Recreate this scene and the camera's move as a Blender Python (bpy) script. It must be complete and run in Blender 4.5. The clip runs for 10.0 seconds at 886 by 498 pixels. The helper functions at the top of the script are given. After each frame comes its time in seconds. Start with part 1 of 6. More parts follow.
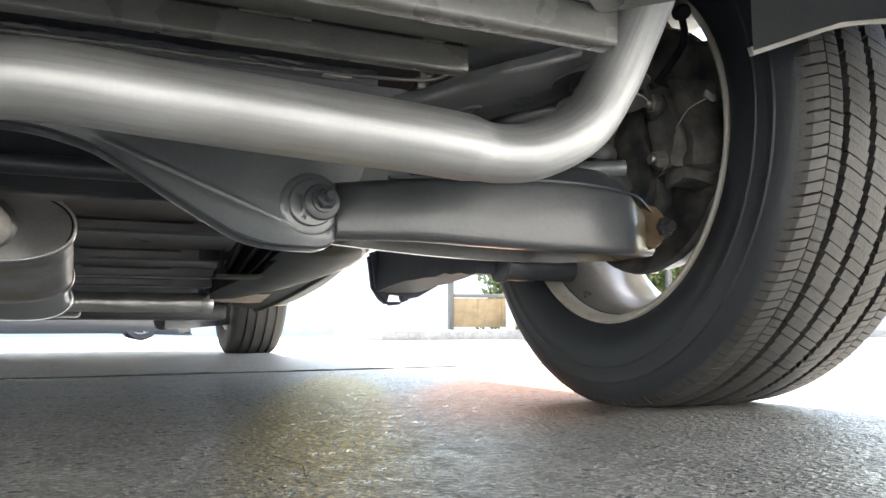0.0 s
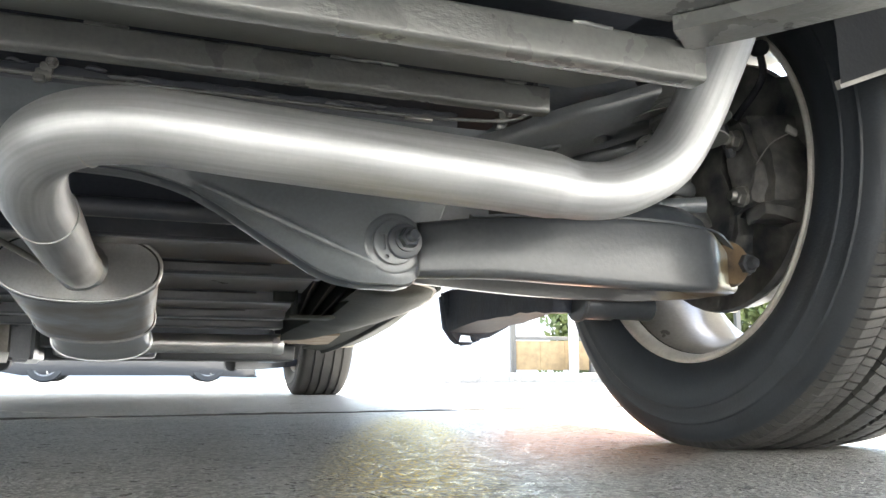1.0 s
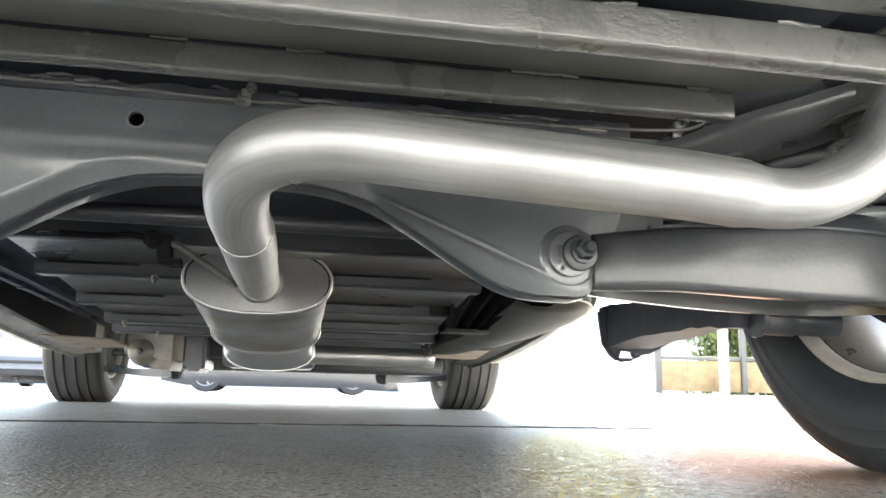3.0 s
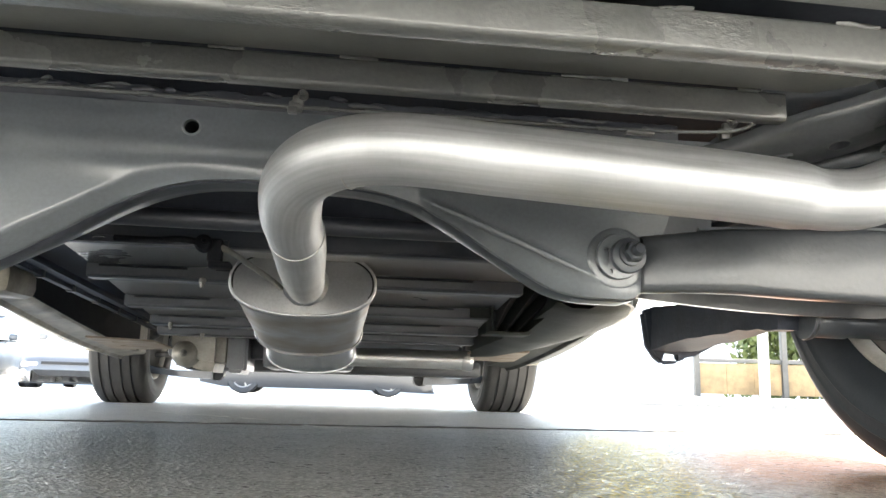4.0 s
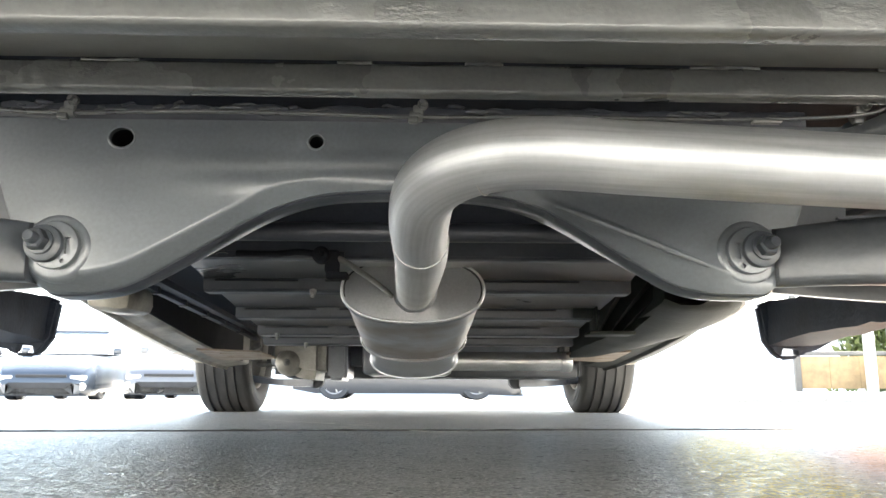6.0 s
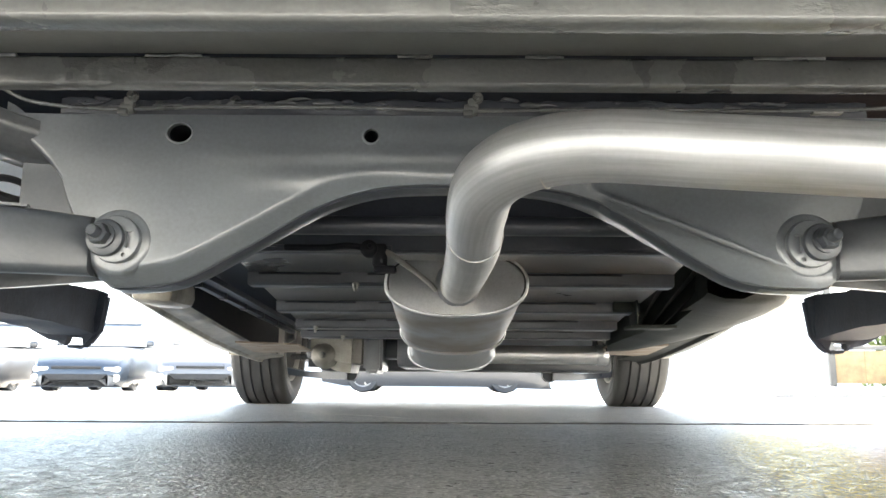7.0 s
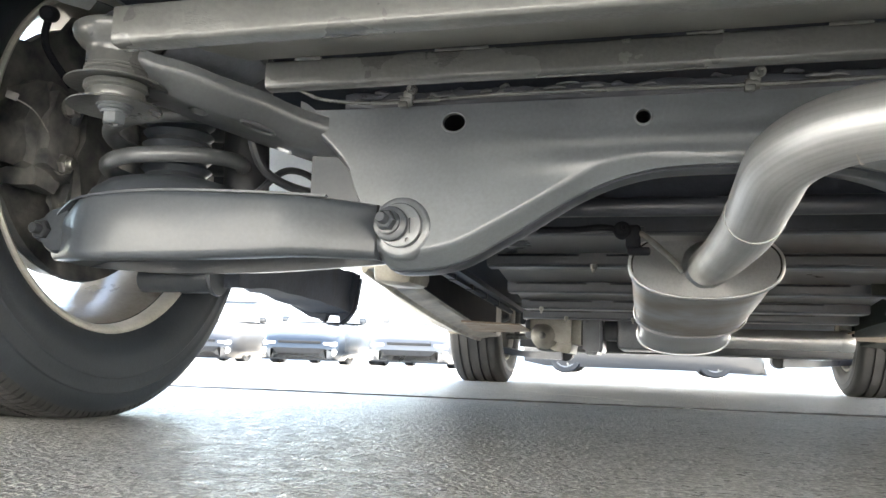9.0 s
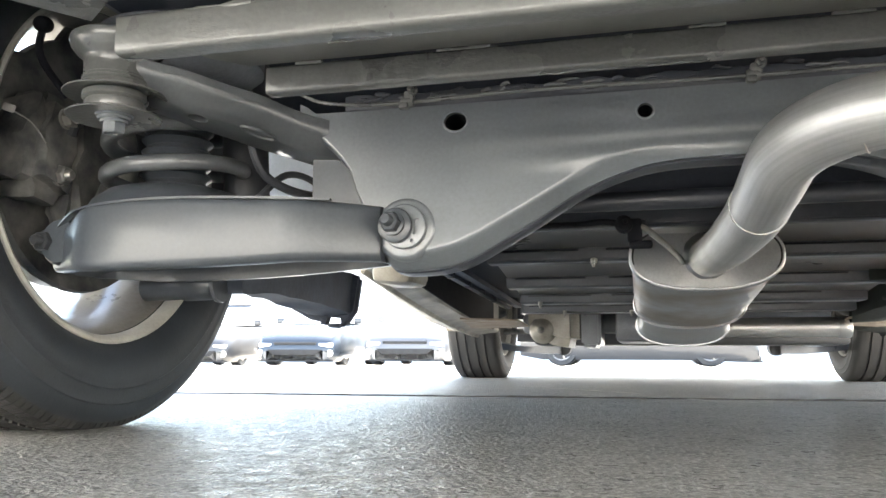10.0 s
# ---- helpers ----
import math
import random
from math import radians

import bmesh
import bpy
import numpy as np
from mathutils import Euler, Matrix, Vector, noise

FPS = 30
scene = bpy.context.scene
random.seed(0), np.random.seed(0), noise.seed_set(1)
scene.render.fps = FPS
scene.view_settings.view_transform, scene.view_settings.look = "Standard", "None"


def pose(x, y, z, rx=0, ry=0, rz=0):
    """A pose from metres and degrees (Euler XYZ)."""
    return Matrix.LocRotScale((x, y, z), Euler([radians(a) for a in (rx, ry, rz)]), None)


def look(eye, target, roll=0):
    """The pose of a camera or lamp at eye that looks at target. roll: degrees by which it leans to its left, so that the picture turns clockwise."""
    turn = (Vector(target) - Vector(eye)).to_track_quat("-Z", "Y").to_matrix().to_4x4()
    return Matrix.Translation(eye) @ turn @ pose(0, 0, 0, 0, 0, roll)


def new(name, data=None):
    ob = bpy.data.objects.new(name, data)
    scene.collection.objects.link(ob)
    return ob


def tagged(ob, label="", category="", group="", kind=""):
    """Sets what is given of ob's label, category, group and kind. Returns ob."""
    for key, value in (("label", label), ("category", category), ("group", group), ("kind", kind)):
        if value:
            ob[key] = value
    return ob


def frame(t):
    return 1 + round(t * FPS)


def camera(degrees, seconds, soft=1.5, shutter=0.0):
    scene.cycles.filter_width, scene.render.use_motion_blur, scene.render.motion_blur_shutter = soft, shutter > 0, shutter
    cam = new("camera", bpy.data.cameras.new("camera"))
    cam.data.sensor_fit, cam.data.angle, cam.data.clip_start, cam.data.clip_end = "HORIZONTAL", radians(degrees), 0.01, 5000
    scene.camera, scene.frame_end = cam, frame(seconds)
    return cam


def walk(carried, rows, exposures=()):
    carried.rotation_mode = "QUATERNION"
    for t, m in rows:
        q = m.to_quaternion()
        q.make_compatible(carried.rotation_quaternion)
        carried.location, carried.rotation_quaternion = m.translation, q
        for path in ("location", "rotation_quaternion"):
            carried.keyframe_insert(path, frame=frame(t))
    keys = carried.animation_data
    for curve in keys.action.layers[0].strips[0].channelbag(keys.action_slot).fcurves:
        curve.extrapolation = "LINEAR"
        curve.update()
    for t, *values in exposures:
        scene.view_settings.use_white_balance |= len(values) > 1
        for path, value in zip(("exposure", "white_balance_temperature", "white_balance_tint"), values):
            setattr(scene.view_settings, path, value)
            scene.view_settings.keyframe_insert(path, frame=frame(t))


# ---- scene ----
cam = camera(58.5, 10.0)
PATH = [
    (0, (0.1232, -0.7063, 0.0887), (0.9473, 1.1041, 0.2965), -0.18),
    (0.5, (0.1155, -0.7063, 0.0873), (0.8934, 1.1206, 0.3269), -0.21),
    (1, (0.1022, -0.7049, 0.0837), (0.7812, 1.1498, 0.3984), 0.01),
    (1.5, (0.0951, -0.7056, 0.0816), (0.6639, 1.1804, 0.4270), 0.34),
    (2, (0.0867, -0.7036, 0.0808), (0.6528, 1.1828, 0.4283), 0.40),
    (2.5, (0.0747, -0.6996, 0.0782), (0.5290, 1.2163, 0.4286), 0.91),
    (2.7, (0.0709, -0.6996, 0.0781), (0.4743, 1.2274, 0.4297), 1.13),
    (3.8, (0.0578, -0.7023, 0.0777), (0.3240, 1.2479, 0.4324), 1.62),
    (4, (0.0529, -0.7039, 0.0776), (0.3112, 1.2472, 0.4336), 1.60),
    (4.5, (0.0435, -0.7018, 0.0810), (0.2158, 1.2582, 0.4399), 1.64),
    (5, (0.0361, -0.7032, 0.0835), (0.2015, 1.2580, 0.4390), 1.06),
    (5.5, (0.0244, -0.7052, 0.0779), (0.1942, 1.2555, 0.4344), 0.37),
    (6, (0.0120, -0.7011, 0.0785), (0.0687, 1.2655, 0.4379), 0.16),
    (6.2, (0.0047, -0.6996, 0.0802), (0.0051, 1.2676, 0.4413), 0.34),
    (7.3, (-0.0190, -0.7037, 0.0778), (-0.0389, 1.2685, 0.4095), 0.51),
    (7.5, (-0.0228, -0.7063, 0.0770), (-0.1159, 1.2647, 0.4035), 0.82),
    (8, (-0.0353, -0.7051, 0.0735), (-0.2585, 1.2554, 0.3998), 1.46),
    (8.5, (-0.0617, -0.7119, 0.0758), (-0.3964, 1.2356, 0.3844), 1.72),
    (9, (-0.0811, -0.7160, 0.0788), (-0.5827, 1.1995, 0.3609), 2.07),
    (9.5, (-0.0996, -0.7230, 0.0799), (-0.6064, 1.1913, 0.3602), 1.03),
    (10, (-0.0935, -0.7181, 0.0817), (-0.5763, 1.2032, 0.3567), 0.22),
]
walk(cam, [(t, look(eye, target, roll)) for t, eye, target, roll in PATH], exposures=[(0.0, 2.9, 7450, 9), (1.0, 3.35, 7400, 8), (2.5, 3.5, 7550, 8), (5.0, 3.46, 7650, 8), (7.5, 3.6, 7700, 8), (10.0, 3.69, 7700, 9)])

# ---- world and sun ----
SUN_ELEVATION, SUN_ROTATION = 53.0, 20.0
world = bpy.data.worlds.new("sky")
scene.world = world
world.use_nodes = True
wn = world.node_tree.nodes
sky = wn.new("ShaderNodeTexSky")
sky.sky_type, sky.sun_disc = "NISHITA", False
sky.sun_elevation, sky.sun_rotation = radians(SUN_ELEVATION), radians(SUN_ROTATION)
world.node_tree.links.new(sky.outputs[0], wn["Background"].inputs[0])
wn["Background"].inputs[1].default_value = 0.12
sun = new("sun", bpy.data.lights.new("sun", "SUN"))
sun.data.energy, sun.data.angle, sun.data.color = 4.5, radians(0.6), (1.0, 0.985, 0.96)
el, az = radians(SUN_ELEVATION), radians(SUN_ROTATION)
sun_way = Vector((math.sin(az) * math.cos(el), math.cos(az) * math.cos(el), math.sin(el)))
sun.matrix_world = look(sun_way * 30, (0, 0, 0))


# ---- materials ----
def material(name, color, rough=0.5, metal=0.0, vary=0.25, scale=12.0, bump=0.15, grain=220.0, dark=None, spec=0.5, coat=0.0):
    """A painted or bare surface: two scales of colour variation, uneven gloss and a fine relief."""
    m = bpy.data.materials.new(name)
    m.use_nodes = True
    n, l = m.node_tree.nodes, m.node_tree.links
    b = n["Principled BSDF"]
    co = n.new("ShaderNodeTexCoord")
    big, fine = n.new("ShaderNodeTexNoise"), n.new("ShaderNodeTexNoise")
    big.inputs["Scale"].default_value, big.inputs["Detail"].default_value = scale, 6
    fine.inputs["Scale"].default_value, fine.inputs["Detail"].default_value = grain, 4
    for t in (big, fine):
        l.new(co.outputs["Object"], t.inputs["Vector"])
    ramp = n.new("ShaderNodeMapRange")
    ramp.inputs[1].default_value, ramp.inputs[2].default_value = 0.3, 0.7
    l.new(big.outputs["Fac"], ramp.inputs[0])
    mix = n.new("ShaderNodeMix")
    mix.data_type = "RGBA"
    c = Vector(color)
    d = Vector(dark) if dark else c * (1 - vary)
    mix.inputs[6].default_value, mix.inputs[7].default_value = (*d, 1), (*(c * (1 + vary * 0.5)), 1)
    l.new(ramp.outputs[0], mix.inputs[0])
    over = n.new("ShaderNodeMix")
    over.data_type, over.blend_type = "RGBA", "OVERLAY"
    over.inputs[0].default_value = 0.07 if metal == 1.0 else 0.2
    l.new(mix.outputs[2], over.inputs[6])
    l.new(fine.outputs["Fac"], over.inputs[7])
    l.new(over.outputs[2], b.inputs["Base Color"])
    rr = n.new("ShaderNodeMapRange")
    rr.inputs[3].default_value, rr.inputs[4].default_value = rough * 0.75, min(1, rough * 1.25)
    l.new(big.outputs["Fac"], rr.inputs[0])
    l.new(rr.outputs[0], b.inputs["Roughness"])
    bp = n.new("ShaderNodeBump")
    bp.inputs["Strength"].default_value, bp.inputs["Distance"].default_value = bump, 0.002
    l.new(fine.outputs["Fac"], bp.inputs["Height"])
    lump, bq = n.new("ShaderNodeTexNoise"), n.new("ShaderNodeBump")
    lump.inputs["Scale"].default_value, lump.inputs["Detail"].default_value = grain / 5, 3
    l.new(co.outputs["Object"], lump.inputs["Vector"])
    bq.inputs["Strength"].default_value, bq.inputs["Distance"].default_value = min(1, bump * 0.8), 0.003
    l.new(lump.outputs["Fac"], bq.inputs["Height"])
    l.new(bp.outputs[0], bq.inputs["Normal"])
    l.new(bq.outputs[0], b.inputs["Normal"])
    b.inputs["Metallic"].default_value = metal * 0.85 if metal == 1.0 else metal
    b.inputs["Specular IOR Level"].default_value = spec
    b.inputs["Coat Weight"].default_value, b.inputs["Coat Roughness"].default_value = coat, 0.16
    return m


RAIL = material("satin_rail_paint", (0.11, 0.118, 0.125), 0.32, 0.0, 0.25, 9, 0.08, 240, coat=0.6)
UNDERCOAT = material("grey_undercoat", (0.152, 0.169, 0.186), 0.31, 0.0, 0.2, 7, 0.06, 260, coat=0.7)
BEAM_PAINT = material("chassis_paint", (0.126, 0.13, 0.127), 0.28, 0.0, 0.15, 14, 0.16, 260, coat=0.6)
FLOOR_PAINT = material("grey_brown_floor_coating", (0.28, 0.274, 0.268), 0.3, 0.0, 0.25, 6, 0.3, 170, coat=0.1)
ARM_PAINT = material("satin_arm_paint", (0.064, 0.074, 0.087), 0.36, 0.0, 0.25, 9, 0.06, 240, coat=0.25)
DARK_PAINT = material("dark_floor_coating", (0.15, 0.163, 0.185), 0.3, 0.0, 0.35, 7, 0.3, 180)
PANEL = material("recess_shade_panel", (0.04, 0.046, 0.06), 0.8, 0.0, 0.3, 8, 0.2, 160, spec=0.12)
BAR = material("black_bar_paint", (0.055, 0.061, 0.076), 0.34, 0.0, 0.25, 12, 0.15, 200)
RIB = material("dark_rib_colour", (0.065, 0.072, 0.086), 0.36, 0.0, 0.3, 9, 0.15, 190)
RECESS = material("smooth_recess_paint", (0.13, 0.133, 0.122), 0.4, 0.0, 0.12, 5, 0.02, 200)
DUSTY = material("dusty_grey_plastic", (0.27, 0.265, 0.25), 0.6, 0.0, 0.35, 14, 0.3, 160)
LINK = material("dusty_dark_link", (0.062, 0.074, 0.098), 0.6, 0.0, 0.4, 20, 0.4, 150, spec=0.25)
# black of the rubber parts, also of sheets and cups that paint shade
RUBBER_AND_SHADE = material("black_rubber_and_shade", (0.018, 0.019, 0.024), 0.75, 0.0, 0.3, 20, 0.3, 200, spec=0.15)
BLACK_PLASTIC = material("black_plastic", (0.045, 0.049, 0.056), 0.42, 0.0, 0.2, 10, 0.1, 300)
RUBBER = material("tyre_rubber", (0.025, 0.031, 0.039), 0.5, 0.0, 0.35, 14, 0.15, 340)
TREAD_RUBBER = material("dusty_tread_rubber", (0.038, 0.0378, 0.0375), 0.58, 0.0, 0.35, 16, 0.35, 260)
DARK_IRON = material("dirty_cast_iron", (0.17, 0.166, 0.155), 0.5, 0.1, 0.5, 30, 0.7, 110, dark=(0.028, 0.034, 0.042))
RUSTY = material("rusty_steel", (0.17, 0.115, 0.065), 0.5, 0.3, 0.5, 40, 0.5, 140, dark=(0.04, 0.03, 0.025))
BEAD = material("dull_rim_edge", (0.6, 0.58, 0.53), 0.34, 0.2, 0.2, 20, 0.15, 200)
ALLOY = material("alloy_wheel", (0.36, 0.345, 0.32), 0.3, 0.5, 0.15, 15, 0.1, 200)
STEEL = material("zinc_steel", (0.42, 0.41, 0.39), 0.38, 0.8, 0.3, 30, 0.2, 200)
TAN = material("rusty_tan_plate", (0.36, 0.31, 0.25), 0.6, 0.0, 0.4, 14, 0.3, 160, dark=(0.2, 0.13, 0.08))
CAST = material("dull_cast_alloy", (0.3, 0.285, 0.255), 0.45, 0.3, 0.35, 16, 0.4, 140)
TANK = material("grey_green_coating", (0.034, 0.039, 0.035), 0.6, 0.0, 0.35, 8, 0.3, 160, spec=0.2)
BEIGE = material("dusty_sill_paint", (0.4, 0.37, 0.31), 0.45, 0.0, 0.45, 11, 0.3, 160, dark=(0.15, 0.13, 0.1))
BRIGHT_LINER = material("pale_brightened_liner", (0.72, 0.76, 0.8), 0.8, 0.0, 0.15, 12, 0.3, 180)
CAR_PAINT = material("silver_car_paint", (0.5, 0.5, 0.5), 0.3, 0.6, 0.05, 5, 0.02, 400, coat=0.5)


def pitted(m, scale, deep):
    """Adds patches of rough, overpainted pitting to a paint."""
    n, l = m.node_tree.nodes, m.node_tree.links
    b = n["Principled BSDF"]
    co, mp, patch, pits, rm, mul, bp = n.new("ShaderNodeTexCoord"), n.new("ShaderNodeMapping"), n.new("ShaderNodeTexNoise"), n.new("ShaderNodeTexNoise"), n.new("ShaderNodeMapRange"), n.new("ShaderNodeMath"), n.new("ShaderNodeBump")
    mp.inputs["Scale"].default_value = (0.55, 1, 1.3)
    patch.inputs["Scale"].default_value, patch.inputs["Detail"].default_value = 6.5, 3
    pits.inputs["Scale"].default_value, pits.inputs["Detail"].default_value, pits.inputs["Roughness"].default_value = scale, 4, 0.65
    rm.inputs[1].default_value, rm.inputs[2].default_value = 0.57, 0.68
    mul.operation = "MULTIPLY"
    l.new(co.outputs["Object"], mp.inputs[0])
    l.new(co.outputs["Object"], patch.inputs["Vector"])
    l.new(mp.outputs[0], pits.inputs["Vector"])
    l.new(patch.outputs["Fac"], rm.inputs[0])
    l.new(rm.outputs[0], mul.inputs[0])
    l.new(pits.outputs["Fac"], mul.inputs[1])
    bp.inputs["Strength"].default_value, bp.inputs["Distance"].default_value = 1.0, deep
    l.new(mul.outputs[0], bp.inputs["Height"])
    l.new(b.inputs["Normal"].links[0].from_socket, bp.inputs["Normal"])
    l.new(bp.outputs[0], b.inputs["Normal"])


pitted(BEAM_PAINT, 120, 0.003)
pitted(ARM_PAINT, 230, 0.0012)
pitted(UNDERCOAT, 60, 0.0012)


def worn_arm():
    """Arm paint that gives way to brown, gold-tinged rust towards the wheel end."""
    m = material("worn_arm_paint", (0.07, 0.077, 0.087), 0.36, 0.0, 0.3, 9, 0.16, 200, coat=0.4)
    n, l = m.node_tree.nodes, m.node_tree.links
    b = n["Principled BSDF"]
    co, sp, no = n.new("ShaderNodeTexCoord"), n.new("ShaderNodeSeparateXYZ"), n.new("ShaderNodeTexNoise")
    no.inputs["Scale"].default_value, no.inputs["Detail"].default_value = 28, 6
    add, rm, mx = n.new("ShaderNodeMath"), n.new("ShaderNodeMapRange"), n.new("ShaderNodeMix")
    add.operation, add.inputs[1].default_value = "MULTIPLY_ADD", 0.05
    l.new(co.outputs["Object"], sp.inputs[0])
    l.new(co.outputs["Object"], no.inputs["Vector"])
    l.new(no.outputs["Fac"], add.inputs[0])
    l.new(sp.outputs[0], add.inputs[2])
    rm.inputs[1].default_value, rm.inputs[2].default_value, rm.inputs[4].default_value = 0.655, 0.672, 0.85
    l.new(add.outputs[0], rm.inputs[0])
    mx.data_type = "RGBA"
    mx.inputs[7].default_value = (0.24, 0.18, 0.1, 1)
    l.new(rm.outputs[0], mx.inputs[0])
    l.new(b.inputs["Base Color"].links[0].from_socket, mx.inputs[6])
    l.new(mx.outputs[2], b.inputs["Base Color"])
    return m


WORN_ARM = worn_arm()


def brushed(name, color, rough, streak=0.88, heat=0.0):
    """Bare steel tube: brushed along its length, with faint heat tint."""
    m = material(name, color, rough, 1.0, 0.16, 10, 0.05, 320)
    n, l = m.node_tree.nodes, m.node_tree.links
    b = n["Principled BSDF"]
    mp, no = n.new("ShaderNodeMapping"), n.new("ShaderNodeTexNoise")
    lay = n.new("ShaderNodeAttribute")
    lay.attribute_name = "run"
    mp.inputs["Scale"].default_value = (3, 90, 90)
    no.inputs["Scale"].default_value, no.inputs["Detail"].default_value = 3, 5
    l.new(lay.outputs["Vector"], mp.inputs[0])
    l.new(mp.outputs[0], no.inputs["Vector"])
    rr = n.new("ShaderNodeMapRange")
    rr.inputs[3].default_value, rr.inputs[4].default_value = rough * 0.7, rough * 1.35
    l.new(no.outputs["Fac"], rr.inputs[0])
    l.new(rr.outputs[0], b.inputs["Roughness"])
    bp = n.new("ShaderNodeBump")
    bp.inputs["Strength"].default_value, bp.inputs["Distance"].default_value = 0.05, 0.001
    l.new(no.outputs["Fac"], bp.inputs["Height"])
    l.new(bp.outputs[0], b.inputs["Normal"])
    st, sr = n.new("ShaderNodeMix"), n.new("ShaderNodeMapRange")
    st.data_type, st.blend_type = "RGBA", "MULTIPLY"
    sr.inputs[1].default_value, sr.inputs[2].default_value, sr.inputs[3].default_value = 0.36, 0.62, streak
    l.new(no.outputs["Fac"], sr.inputs[0])
    st.inputs[0].default_value = 1.0
    l.new(b.inputs["Base Color"].links[0].from_socket, st.inputs[6])
    l.new(sr.outputs[0], st.inputs[7])
    l.new(st.outputs[2], b.inputs["Base Color"])
    if heat:
        sp, hr, hm = n.new("ShaderNodeSeparateXYZ"), n.new("ShaderNodeMapRange"), n.new("ShaderNodeMix")
        l.new(lay.outputs["Vector"], sp.inputs[0])
        l.new(sp.outputs[0], hr.inputs[0])
        hr.inputs[1].default_value, hr.inputs[2].default_value, hr.inputs[3].default_value, hr.inputs[4].default_value = 0.15, 0.55, heat, 0.0
        hm.data_type = "RGBA"
        hm.inputs[7].default_value = (0.72, 0.6, 0.42, 1)
        l.new(hr.outputs[0], hm.inputs[0])
        l.new(b.inputs["Base Color"].links[0].from_socket, hm.inputs[6])
        l.new(hm.outputs[2], b.inputs["Base Color"])
    return m


TUBE = brushed("brushed_exhaust_steel", (0.54, 0.552, 0.565), 0.48, 0.8, 0.2)
FRONT_STEEL = brushed("dull_front_pipe_steel", (0.62, 0.62, 0.61), 0.34, 0.9)
MUFFLER_STEEL = material("aluminised_muffler_steel", (0.58, 0.6, 0.63), 0.31, 0.95, 0.2, 5, 0.004, 300, dark=(0.48, 0.475, 0.47))


def rust_bloom(m, colour, scale, start, end, most, y0, y1):
    """Lays soft brown blooms over a metal."""
    n, l = m.node_tree.nodes, m.node_tree.links
    b = n["Principled BSDF"]
    co, no, rm, mx = n.new("ShaderNodeTexCoord"), n.new("ShaderNodeTexNoise"), n.new("ShaderNodeMapRange"), n.new("ShaderNodeMix")
    no.inputs["Scale"].default_value, no.inputs["Detail"].default_value, no.inputs["Roughness"].default_value = scale, 7, 0.6
    rm.inputs[1].default_value, rm.inputs[2].default_value, rm.inputs[4].default_value = start, end, most
    mx.data_type = "RGBA"
    mx.inputs[7].default_value = (*colour, 1)
    l.new(co.outputs["Object"], no.inputs["Vector"])
    l.new(no.outputs["Fac"], rm.inputs[0])
    sp, near, far, one, two = n.new("ShaderNodeSeparateXYZ"), n.new("ShaderNodeMapRange"), n.new("ShaderNodeMapRange"), n.new("ShaderNodeMath"), n.new("ShaderNodeMath")
    l.new(co.outputs["Object"], sp.inputs[0])
    for ramp, a, z in ((near, y0, y0 + 0.06), (far, y1, y1 - 0.06)):
        l.new(sp.outputs[1], ramp.inputs[0])
        ramp.inputs[1].default_value, ramp.inputs[2].default_value = a, z
    one.operation = two.operation = "MULTIPLY"
    l.new(near.outputs[0], one.inputs[0])
    l.new(far.outputs[0], one.inputs[1])
    l.new(one.outputs[0], two.inputs[0])
    l.new(rm.outputs[0], two.inputs[1])
    l.new(two.outputs[0], mx.inputs[0])
    l.new(b.inputs["Base Color"].links[0].from_socket, mx.inputs[6])
    l.new(mx.outputs[2], b.inputs["Base Color"])


rust_bloom(MUFFLER_STEEL, (0.3, 0.215, 0.14), 7.5, 0.36, 0.6, 0.85, 0.52, 0.96)


TUBE.node_tree.nodes["Principled BSDF"].inputs["Metallic"].default_value = 0.76


